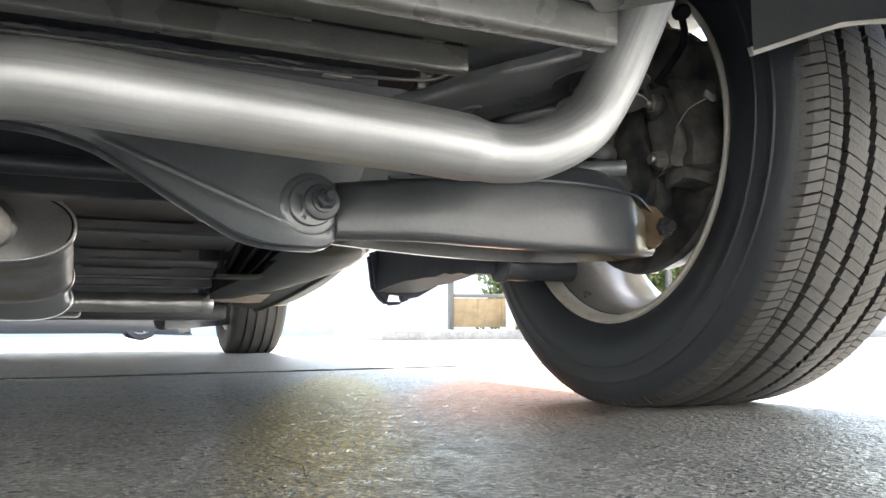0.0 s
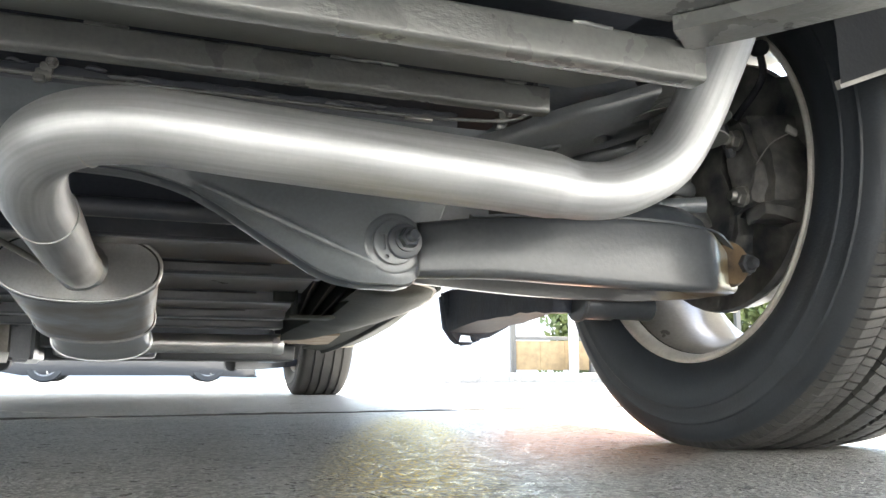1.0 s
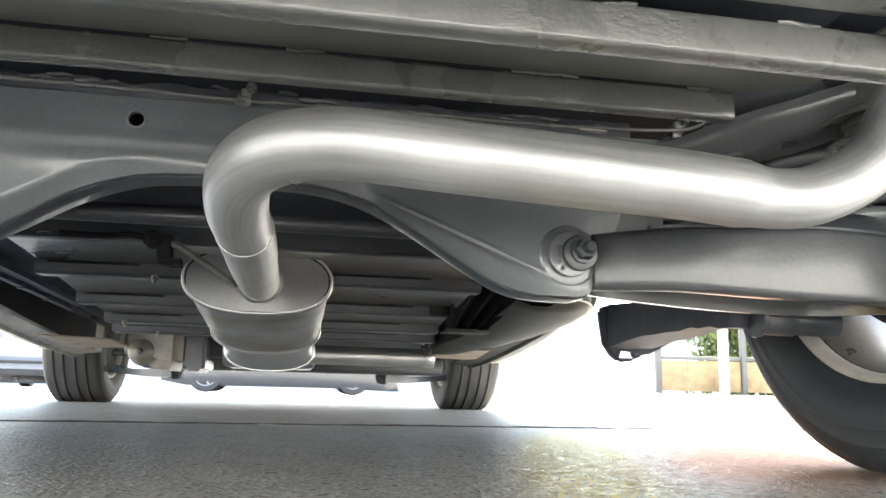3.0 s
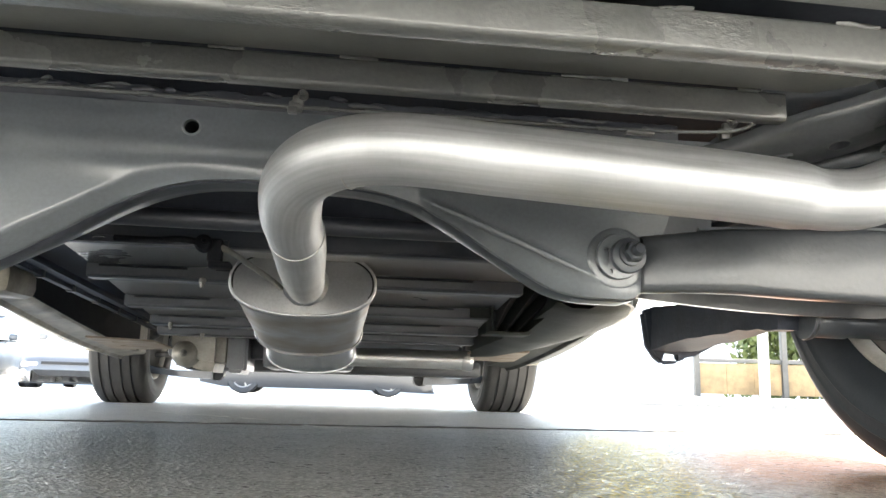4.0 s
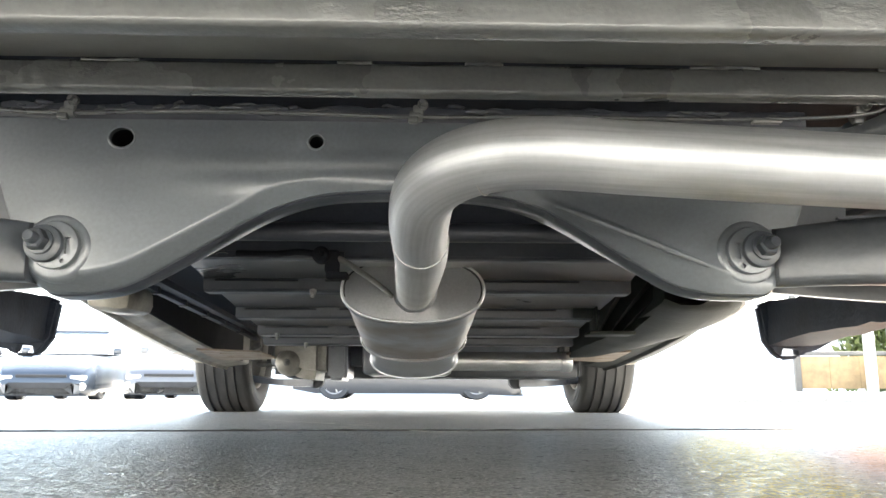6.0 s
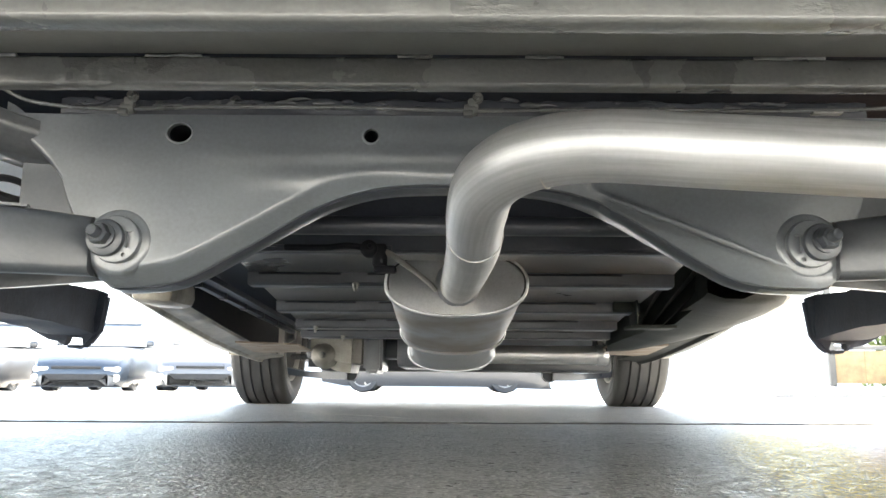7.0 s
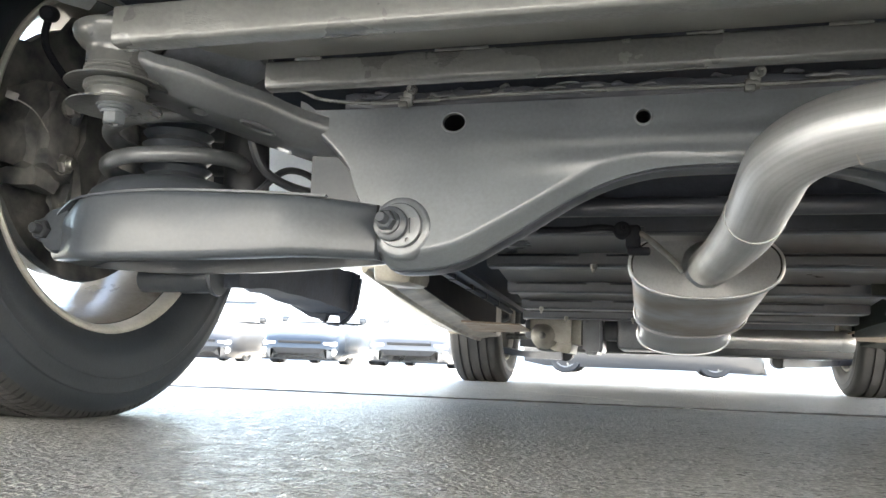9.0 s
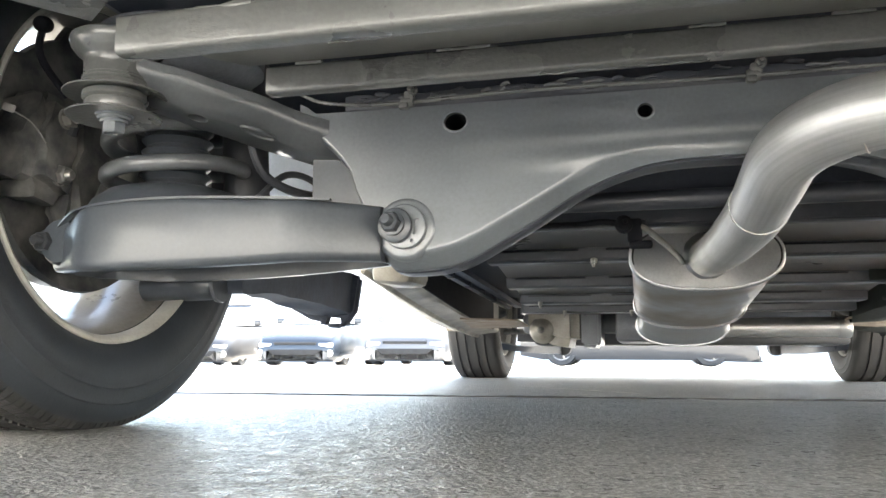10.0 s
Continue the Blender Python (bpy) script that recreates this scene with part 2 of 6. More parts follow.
def concrete():
    """Smooth worn concrete with fine grain, pits, tyre grime and ochre glare painted in."""
    m = bpy.data.materials.new("worn_concrete")
    m.use_nodes = True
    n, l = m.node_tree.nodes, m.node_tree.links
    b = n["Principled BSDF"]
    co = n.new("ShaderNodeTexCoord")

    def tex(scale, detail, rough=0.6):
        t = n.new("ShaderNodeTexNoise")
        t.inputs["Scale"].default_value, t.inputs["Detail"].default_value, t.inputs["Roughness"].default_value = scale, detail, rough
        l.new(co.outputs["Object"], t.inputs["Vector"])
        return t

    def rng(src, a, z, lo=0.0, hi=1.0):
        r = n.new("ShaderNodeMapRange")
        r.inputs[1].default_value, r.inputs[2].default_value, r.inputs[3].default_value, r.inputs[4].default_value = a, z, lo, hi
        l.new(src, r.inputs[0])
        return r.outputs[0]

    def blend(fac, a, c, mode="MIX"):
        x = n.new("ShaderNodeMix")
        x.data_type, x.blend_type = "RGBA", mode
        if isinstance(fac, float):
            x.inputs[0].default_value = fac
        else:
            l.new(fac, x.inputs[0])
        for k, v in ((6, a), (7, c)):
            if isinstance(v, tuple):
                x.inputs[k].default_value = (*v, 1)
            else:
                l.new(v, x.inputs[k])
        return x.outputs[2]

    big, mid, lump, grit, fine, peb = tex(1.6, 6), tex(11, 8, 0.7), tex(50, 4, 0.6), tex(110, 4, 0.65), tex(420, 3), tex(190, 2, 0.5)
    col = blend(rng(big.outputs["Fac"], 0.3, 0.7), (0.33, 0.325, 0.32), (0.43, 0.42, 0.405))
    col = blend(rng(mid.outputs["Fac"], 0.42, 0.62, 0.0, 0.65), col, (0.15, 0.148, 0.142))
    col = blend(rng(lump.outputs["Fac"], 0.48, 0.64, 0.0, 0.45), col, (0.17, 0.165, 0.155))
    col = blend(rng(grit.outputs["Fac"], 0.48, 0.6, 0.0, 0.6), col, (0.13, 0.128, 0.12))
    col = blend(rng(peb.outputs["Fac"], 0.54, 0.62, 0.0, 0.85), col, (0.62, 0.61, 0.58))
    col = blend(rng(fine.outputs["Fac"], 0.55, 0.66, 0.0, 0.5), col, (0.62, 0.6, 0.56))
    # Yellow and pink patches: coloured glare painted into base colour, tint and metallic.
    sheen, glare_mask = (1.0, 1.0, 1.0), None
    for centre, size, swing, tint, glare_tint, most in (((0.425, 0.3, 0), (0.105, 0.78, 1), -17, (0.82, 0.6, 0.1), (1.0, 0.76, 0.16), 0.88), ((0.72, 0.36, 0), (0.19, 0.6, 1), -34, (0.6, 0.3, 0.17), (1.0, 0.5, 0.3), 1.0)):
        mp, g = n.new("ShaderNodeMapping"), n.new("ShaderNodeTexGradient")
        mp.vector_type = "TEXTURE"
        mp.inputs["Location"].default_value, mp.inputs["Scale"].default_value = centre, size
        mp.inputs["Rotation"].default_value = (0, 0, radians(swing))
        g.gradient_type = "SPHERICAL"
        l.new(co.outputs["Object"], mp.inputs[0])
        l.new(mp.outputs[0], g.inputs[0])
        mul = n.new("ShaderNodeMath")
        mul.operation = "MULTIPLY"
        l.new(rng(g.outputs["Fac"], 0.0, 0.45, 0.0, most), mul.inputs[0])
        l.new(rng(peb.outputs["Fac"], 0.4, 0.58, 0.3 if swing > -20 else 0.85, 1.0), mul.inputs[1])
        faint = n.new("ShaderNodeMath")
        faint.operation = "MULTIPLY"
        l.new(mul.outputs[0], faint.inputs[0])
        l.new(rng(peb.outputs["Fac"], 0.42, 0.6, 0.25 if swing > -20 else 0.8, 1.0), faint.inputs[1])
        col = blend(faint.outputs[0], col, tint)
        sheen = blend(mul.outputs[0], sheen, glare_tint)
        if glare_mask is None:
            glare_mask = mul.outputs[0]
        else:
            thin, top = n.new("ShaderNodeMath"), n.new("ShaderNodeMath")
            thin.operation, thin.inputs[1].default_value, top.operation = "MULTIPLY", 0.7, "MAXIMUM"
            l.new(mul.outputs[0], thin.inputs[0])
            l.new(glare_mask, top.inputs[0])
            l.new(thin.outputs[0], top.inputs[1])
            glare_mask = top.outputs[0]
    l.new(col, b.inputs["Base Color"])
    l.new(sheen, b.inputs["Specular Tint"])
    l.new(rng(glare_mask, 0.0, 1.0, 0.0, 0.44), b.inputs["Metallic"])
    l.new(rng(lump.outputs["Fac"], 0.36, 0.64, 0.25, 0.52), b.inputs["Roughness"])
    b.inputs["Specular IOR Level"].default_value = 0.55
    prev = None
    for src, deep in ((lump, 0.0038), (grit, 0.006), (peb, 0.006), (fine, 0.0006)):
        bp = n.new("ShaderNodeBump")
        bp.inputs["Strength"].default_value, bp.inputs["Distance"].default_value = 1.0, deep
        l.new(src.outputs["Fac"], bp.inputs["Height"])
        if prev:
            l.new(prev, bp.inputs["Normal"])
        prev = bp.outputs[0]
    l.new(prev, b.inputs["Normal"])
    return m


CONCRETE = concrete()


# ---- mesh helpers ----
def part(name, bm, mat, parent=None, label="", sharp=35):
    """Links a bmesh as one mesh object under a thing or a part."""
    bmesh.ops.recalc_face_normals(bm, faces=bm.faces)
    me = bpy.data.meshes.new(name)
    bm.to_mesh(me)
    bm.free()
    me.materials.append(mat)
    me.polygons.foreach_set("use_smooth", [True] * len(me.polygons))
    me.set_sharp_from_angle(angle=radians(sharp))
    ob = new(name, me)
    if parent:
        ob.parent = parent
    return tagged(ob, label)


def box(bm, x0, x1, y0, y1, z0, z1, bevel=0.0, m=None):
    c = bmesh.ops.create_cube(bm, size=1, matrix=Matrix.Translation(((x0 + x1) / 2, (y0 + y1) / 2, (z0 + z1) / 2)) @ Matrix.Diagonal((x1 - x0, y1 - y0, z1 - z0, 1)))
    vs = c["verts"]
    if bevel:
        es = list({e for v in vs for e in v.link_edges})
        r = bmesh.ops.bevel(bm, geom=es, offset=bevel, segments=2, affect="EDGES", profile=0.5)
        vs = list({v for f in r["faces"] for v in f.verts} | {v for v in vs if v.is_valid})
    if m:
        bmesh.ops.transform(bm, matrix=m, verts=vs)
    return bm


def bent_box(bm, pts, w, h, bevel=0.004):
    """A box section swept along points (x, y, z); w across, h upright; either may be a list."""
    tube(bm, pts, 1.0, 4, section=lambda i: [(-(w[i] if isinstance(w, list) else w) / 2, -(h[i] if isinstance(h, list) else h) / 2), ((w[i] if isinstance(w, list) else w) / 2, -(h[i] if isinstance(h, list) else h) / 2), ((w[i] if isinstance(w, list) else w) / 2, (h[i] if isinstance(h, list) else h) / 2), (-(w[i] if isinstance(w, list) else w) / 2, (h[i] if isinstance(h, list) else h) / 2)], upright=True)
    if bevel:
        bmesh.ops.bevel(bm, geom=[e for e in bm.edges if len(e.link_faces) == 2 and e.calc_face_angle(0) > 0.8], offset=bevel, segments=2, affect="EDGES")
    return bm


def tube(bm, pts, r, seg=24, section=None, upright=False, caps=True):
    """A round tube (or a section of any shape) along points; r is a number or a list."""
    pts = [Vector(p) for p in pts]
    run = bm.verts.layers.float_vector.get("run") or bm.verts.layers.float_vector.new("run")
    rings, nrm, gone = [], None, 0.0
    for i, p in enumerate(pts):
        gone += (p - pts[max(i - 1, 0)]).length
        way = (pts[min(i + 1, len(pts) - 1)] - pts[max(i - 1, 0)]).normalized()
        if upright or nrm is None:
            ref = Vector((0, 0, 1)) if abs(way.z) < 0.95 else Vector((0, 1, 0))
            side = way.cross(ref).normalized()
        else:
            side = (nrm - way * nrm.dot(way)).normalized()
        nrm = side
        up = side.cross(way).normalized()
        if section:
            shape = section(i)
        else:
            rad = r[i] if isinstance(r, (list, tuple)) else r
            shape = [(rad * math.cos(a), rad * math.sin(a)) for a in (2 * math.pi * k / seg for k in range(seg))]
        rings.append([bm.verts.new(p + side * u + up * v) for u, v in shape])
        for vert, (u, v) in zip(rings[-1], shape):
            vert[run] = (gone, u, v)
    for a, b in zip(rings, rings[1:]):
        for k in range(len(a)):
            bm.faces.new((a[k], a[(k + 1) % len(a)], b[(k + 1) % len(b)], b[k]))
    if caps:
        bm.faces.new(list(reversed(rings[0])))
        bm.faces.new(rings[-1])
    return bm


def smooth_path(pts, per=8):
    """A Catmull-Rom line through points."""
    p = [Vector(q) for q in pts]
    p = [p[0] * 2 - p[1]] + p + [p[-1] * 2 - p[-2]]
    out = []
    for i in range(1, len(p) - 2):
        for k in range(per):
            t = k / per
            out.append(0.5 * (2 * p[i] + (p[i + 1] - p[i - 1]) * t + (2 * p[i - 1] - 5 * p[i] + 4 * p[i + 1] - p[i + 2]) * t ** 2 + (3 * p[i] - p[i - 1] - 3 * p[i + 1] + p[i + 2]) * t ** 3))
    return out + [p[-2]]


def lathe(bm, profile, m=None, seg=48, closed=False):
    """Revolves (radius, height) points about z; m places it."""
    m = m or Matrix()
    rings = [[bm.verts.new(m @ Vector((r * math.cos(a), r * math.sin(a), h))) for a in (2 * math.pi * k / seg for k in range(seg))] if r > 1e-6 else [bm.verts.new(m @ Vector((0, 0, h)))] for r, h in profile]
    for a, b in list(zip(rings, rings[1:])) + ([(rings[-1], rings[0])] if closed else []):
        for k in range(seg):
            q = (k + 1) % seg
            vs = [a[k % len(a)], a[q % len(a)], b[q % len(b)], b[k % len(b)]]
            vs = list(dict.fromkeys(vs))
            if len(vs) > 2:
                bm.faces.new(vs)
    return bm


def prism(bm, outline, a, b, axis="y", bevel=0.0):
    """An outline extruded from a to b along an axis (outline gives the two other coordinates in x, y, z order)."""
    def at(u, v, w):
        return {"x": (w, u, v), "y": (u, w, v), "z": (u, v, w)}[axis]
    lo, hi = [bm.verts.new(at(u, v, a)) for u, v in outline], [bm.verts.new(at(u, v, b)) for u, v in outline]
    fs = [bm.faces.new(lo), bm.faces.new(list(reversed(hi)))]
    for k in range(len(lo)):
        q = (k + 1) % len(lo)
        fs.append(bm.faces.new((lo[k], hi[k], hi[q], lo[q])))
    if bevel:
        bmesh.ops.recalc_face_normals(bm, faces=fs)
        es = list({e for f in fs for e in f.edges if e.calc_face_angle(0) > 0.6})
        bmesh.ops.bevel(bm, geom=es, offset=bevel, segments=2, affect="EDGES")
    return bm


def along(a, b):
    """A matrix at a whose z points to b."""
    a, b = Vector(a), Vector(b)
    return Matrix.Translation(a) @ (b - a).to_track_quat("Z", "Y").to_matrix().to_4x4()


def hexbolt(bm, a, b, r, head, washer):
    """A bolt from a towards b: washer, hex nut and threaded end."""
    m = along(a, b)
    n = (Vector(b) - Vector(a)).length
    lathe(bm, [(0, 0), (washer, 0), (washer, 0.0025), (r * 1.9, 0.003), (0, 0.003)], m, 24)
    lathe(bm, [(0, 0.003), (r * 1.75, 0.003), (r * 1.75, 0.003 + head * 0.85), (r * 1.5, 0.003 + head), (0, 0.003 + head)], m, 6)
    lathe(bm, [(0, head), (r, head), (r, n - 0.002), (r * 0.8, n), (0, n)], m, 16)
    return bm


def cut(ob, cutters):
    """Cuts holes through a mesh and leaves no cutter behind."""
    for bm in cutters:
        me = bpy.data.meshes.new("cutter")
        bmesh.ops.recalc_face_normals(bm, faces=bm.faces)
        bm.to_mesh(me)
        bm.free()
        c = new("cutter", me)
        mod = ob.modifiers.new("hole", "BOOLEAN")
        mod.object, mod.operation, mod.solver = c, "DIFFERENCE", "EXACT"
        bpy.context.view_layer.update()
        done = bpy.data.meshes.new_from_object(ob.evaluated_get(bpy.context.evaluated_depsgraph_get()))
        ob.modifiers.clear()
        ob.data = done
        bpy.data.objects.remove(c)
        bpy.data.meshes.remove(me)
    return ob


def rough_bar(bm, x0, x1, y0, y1, z0, z1, r=0.004, seed=0):
    """A box beam along x with soft, lumpy, painted-over edges."""
    n = 220
    prof = []
    for cx, cz, a0 in ((y1 - r, z1 - r, 0), (y0 + r, z1 - r, 90), (y0 + r, z0 + r, 180), (y1 - r, z0 + r, 270)):
        for k in range(4):
            a = radians(a0 + 30 * k)
            prof.append((cx + r * math.cos(a), cz + r * math.sin(a)))
    rings = []
    for i in range(n + 1):
        x = x0 + (x1 - x0) * i / n
        ring = []
        for k, (y, z) in enumerate(prof):
            rough = max(0.0, noise.noise((x * 5, seed, 4)))
            w = 0.0003 * noise.noise((x * 30 + seed, y * 40, z * 60)) + 0.0013 * rough * noise.noise((x * 110, seed, k * 3.7))
            ring.append(bm.verts.new((x, y + w, z + w + 0.0007 * noise.noise((x * 4, seed, 0)))))
        rings.append(ring)
    for a, b in zip(rings, rings[1:]):
        for k in range(len(a)):
            q = (k + 1) % len(a)
            bm.faces.new((a[k], a[q], b[q], b[k]))
    bm.faces.new(rings[0])
    bm.faces.new(list(reversed(rings[-1])))
    return bm


# ---- ground ----
def lot_fall(x, y):
    """The lot falls gently away from the car towards its far left corner."""
    far = max(0, min(12, y - 4))
    return -0.0045 * far - 0.011 * max(0, min(6, -5 - x)) * far / 12


def build_ground():
    """One sheet of concrete to the horizon, with a sawn joint across it."""
    bm = bmesh.new()
    turn = math.atan(0.085)
    prof = [(-300, 0), (-0.016, 0), (-0.009, -0.0015), (-0.006, -0.016), (0.006, -0.016), (0.008, 0.001), (0.013, 0.0024), (0.05, 0.0015), (0.4, 0), (3, 0), (5, 0), (7.5, 0), (10, 0), (12.5, 0), (15, 0), (40, 0), (1500, 0)]
    rot = Matrix.Translation((0, 1.04, 0)) @ Matrix.Rotation(turn, 4, "Z")
    rows = [[bm.verts.new(rot @ Vector((x, y, z))) for x in (-800, -16, -11, -8, -5, -2, 0, 2, 6, 800)] for y, z in prof]
    for v in bm.verts:
        v.co.z += lot_fall(v.co.x, v.co.y)
    for a, b in zip(rows, rows[1:]):
        for k in range(len(a) - 1):
            bm.faces.new((a[k], a[k + 1], b[k + 1], b[k]))
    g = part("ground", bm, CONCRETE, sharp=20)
    return tagged(g, "worn grey concrete with a sawn joint and painted ochre glare", "ground", kind="structure")


build_ground()


def ribbon(name, pts, width, mat, label, z, seed):
    """A thin uneven streak lying on the ground."""
    rnd, bm, prev = random.Random(seed), bmesh.new(), None
    line = smooth_path([(x, y, z) for x, y in pts], 9)
    for i, p in enumerate(line):
        q = line[min(i + 1, len(line) - 1)] - line[max(i - 1, 0)]
        side = Vector((-q.y, q.x, 0)).normalized()
        w = width * rnd.uniform(0.25, 1.0) * min(1, 0.2 + 4 * min(i, len(line) - 1 - i) / len(line))
        o = side * rnd.uniform(-0.5, 0.5) * width
        row = [bm.verts.new(p + o + side * w), bm.verts.new(p + o + Vector((0, 0, 0.0003))), bm.verts.new(p + o - side * w)]
        if prev:
            bm.faces.new((prev[0], prev[1], row[1], row[0]))
            bm.faces.new((prev[1], prev[2], row[2], row[1]))
        prev = row
    return tagged(part(name, bm, mat), label, name, kind="structure")


def joint_shade_strip():
    # Added dark bar; its colour stands for the shaded step at the joint.
    bm = rough_bar(bmesh.new(), -3.2, 3.2, 0.0, 0.009, -0.01, 0.0024, 0.001, 31)
    for v in bm.verts:
        v.co.z += (0.0016 * noise.noise((v.co.x * 5, 2, 0)) + 0.0014 * noise.noise((v.co.x * 23, 7, 0))) if v.co.z > 0 else 0
    bm.transform(Matrix.Translation((0, 1.04, 0)) @ Matrix.Rotation(math.atan(0.085), 4, "Z"))
    tagged(part("joint_shade_strip", bm, GRIME_AND_SHADE), "dark strip, the joint step's shade in its colour", "joint", kind="structure")


GRIME_AND_SHADE = material("crack_grime_and_shade", (0.035, 0.034, 0.032), 0.9, 0, 0.3, 40, 0.3, 300)
CEMENT = material("dried_cement", (0.66, 0.65, 0.61), 0.7, 0, 0.25, 25, 0.4, 200)
joint_shade_strip()
ribbon("crack", [(0.252, -0.125), (0.256, -0.15), (0.261, -0.175), (0.256, -0.2), (0.251, -0.225)], 0.0005, GRIME_AND_SHADE, "thin dark crack in the concrete", 0.0002, 3)
ribbon("cement_smear", [(-0.5, 1.82), (-0.36, 1.58), (-0.19, 1.4), (-0.05, 1.15), (0.05, 0.965), (0.2, 0.95)], 0.022, CEMENT, "pale dried cement smear along a joint", 0.0006, 8)

# ---- the car seen from below ----
car = tagged(new("car"), "parked silver car with grey underbody and bare steel exhaust", "car")
REAR_Y, FRONT_Y, TRACK_R, TRACK_F, TYRE_R = 0.1, 2.80, 0.802, 0.785, 0.3125


def exhaust():
    line = [(0.0035, 0.53, 0.2335), (0.0045, 0.47, 0.2292), (0.0075, 0.329, 0.221), (0.0101, 0.203, 0.2178), (0.0125, 0.069, 0.2175), (0.0105, -0.044, 0.2222), (0.0175, -0.103, 0.2362), (0.0446, -0.1436, 0.2444), (0.09, -0.163, 0.2465), (0.162, -0.1745, 0.24), (0.229, -0.1795, 0.2352), (0.287, -0.1785, 0.2327), (0.34, -0.1755, 0.2311), (0.38, -0.172, 0.2294), (0.416, -0.1695, 0.2276), (0.451, -0.1707, 0.2334), (0.492, -0.174, 0.2563), (0.5195, -0.1758, 0.295), (0.5406, -0.1782, 0.338), (0.56, -0.178, 0.377), (0.585, -0.178, 0.43), (0.61, -0.2, 0.47)]
    run = smooth_path(line, 12)
    pipe = part("exhaust_pipe", tube(bmesh.new(), run, [0.0258 if p.x < 0.386 else 0.0232 if p.x > 0.402 else 0.0258 - 0.1625 * (p.x - 0.386) for p in run], 48), TUBE, car, "brushed bare steel exhaust pipe with mandrel bends", 60)
    sleeve = smooth_path([(0.0036, 0.52, 0.2328), (0.0045, 0.47, 0.2292), (0.0075, 0.329, 0.221), (0.0101, 0.203, 0.2178), (0.0122, 0.1, 0.2175), (0.0118, 0.024, 0.2188)], 5)
    part("sleeve", tube(bmesh.new(), sleeve, [0.0286 - 0.0016 * k / (len(sleeve) - 1) for k in range(len(sleeve))], 40), TUBE, pipe, "heat-tinted slip joint sleeve of bare steel", 60)
    # welds: one round the sleeve's end and one where the bend was joined, both slightly uneven
    for a, b, r, w in (((0.0118, 0.025, 0.2188), (0.0112, -0.03, 0.2215), 0.0266, 0.0005), ((0.0555, -0.1495, 0.2455), (0.09, -0.163, 0.2465), 0.0256, 0.0008)):
        m = along(a, b)
        loop = [m @ Vector(((r + 0.0005 * noise.noise((k * 0.9, r * 900, 0))) * math.cos(k * math.pi / 32), (r + 0.0005 * noise.noise((k * 0.9, r * 900, 5))) * math.sin(k * math.pi / 32), 0.0012 * noise.noise((k * 0.35, r * 500, 2)))) for k in range(66)]
        part("weld_bead", tube(bmesh.new(), loop, [w * (1 + 0.5 * noise.noise((k * 0.8, r * 700, 9))) for k in range(66)], 8), TUBE, pipe)
    # muffler: an oval can
    def oval(w, h, k=40):
        return [(math.copysign(abs(math.cos(a)) ** 0.85, math.cos(a)) * w, math.copysign(abs(math.sin(a)) ** 0.85, math.sin(a)) * h) for a in (2 * math.pi * i / k for i in range(k))]
    def can_at(y):
        return 0.0008 - (y - 0.512) * 0.004, 0.235 - (y - 0.512) * 0.098
    stations = [(0.5195, 0.088, 0.035), (0.518, 0.1, 0.0445), (0.509, 0.1045, 0.0465), (0.507, 0.108, 0.049), (0.514, 0.1095, 0.0505), (0.523, 0.109, 0.05), (0.526, 0.1065, 0.048), (0.7, 0.107, 0.0482), (0.925, 0.1055, 0.048), (0.927, 0.1078, 0.0502), (0.938, 0.1078, 0.0502), (0.941, 0.1, 0.044), (1.0, 0.0985, 0.0432), (1.17, 0.0975, 0.043), (1.215, 0.099, 0.0445), (1.226, 0.1028, 0.0475), (1.245, 0.1035, 0.048), (1.252, 0.09, 0.038)]
    pts = [(can_at(y)[0], y, can_at(y)[1]) for y, _, _ in stations]
    bm = tube(bmesh.new(), pts, 1, section=lambda i: oval(stations[i][1], stations[i][2], 64), upright=True)
    can = part("muffler", bm, MUFFLER_STEEL, car, "oval steel muffler with rolled seams and light rust", 28)
    for y, r, w, h in ((0.509, 0.0031, 0.1085, 0.0495), (0.521, 0.0019, 0.1092, 0.0502), (0.928, 0.0016, 0.1075, 0.05), (0.937, 0.0016, 0.1075, 0.05), (1.24, 0.003, 0.1035, 0.048)):
        loop = [(can_at(y)[0] + u, y, can_at(y)[1] + v) for u, v in oval(w, h, 64)]
        part("rolled_seam", tube(bmesh.new(), loop + loop[:2], r, 10), MUFFLER_STEEL, can)
    # thin dark rings paint the shaded gap beside each rolled seam
    for y, w, h in ((0.5066, 0.1058, 0.0468), (0.9415, 0.1045, 0.0478), (0.9245, 0.1062, 0.0486)):
        loop = [(can_at(y)[0] + u, y, can_at(y)[1] + v) for u, v in oval(w, h, 64)]
        part("seam_shade", tube(bmesh.new(), loop + loop[:2], 0.0014, 8), GRIME_AND_SHADE, can, "dark ring, the seam gap's shade in its colour")
    m = along((0.0036, 0.512, 0.2322), (0.0036, 0, 0.2022))
    bm = lathe(bmesh.new(), [(0.043, -0.012), (0.0405, -0.003), (0.037, 0.002), (0.0335, 0.008), (0.0305, 0.0125), (0.0284, 0.015)], m, 40)
    for v in bm.verts:
        v.co += noise.noise_vector(v.co * 80) * 0.0018
    part("weld_collar", bm, MUFFLER_STEEL, can)
    bm = tube(bmesh.new(), smooth_path([(-0.098, 0.285, 0.247), (-0.085, 0.29, 0.243), (-0.062, 0.37, 0.2365), (-0.04, 0.46, 0.229), (-0.032, 0.508, 0.2255)], 5), 0.004, 12)
    part("hanger_rod", bm, CAST, can, "bent steel hanger rod welded to the muffler")
    bm = box(bmesh.new(), -0.108, -0.09, 0.278, 0.296, 0.226, 0.256, 0.004)
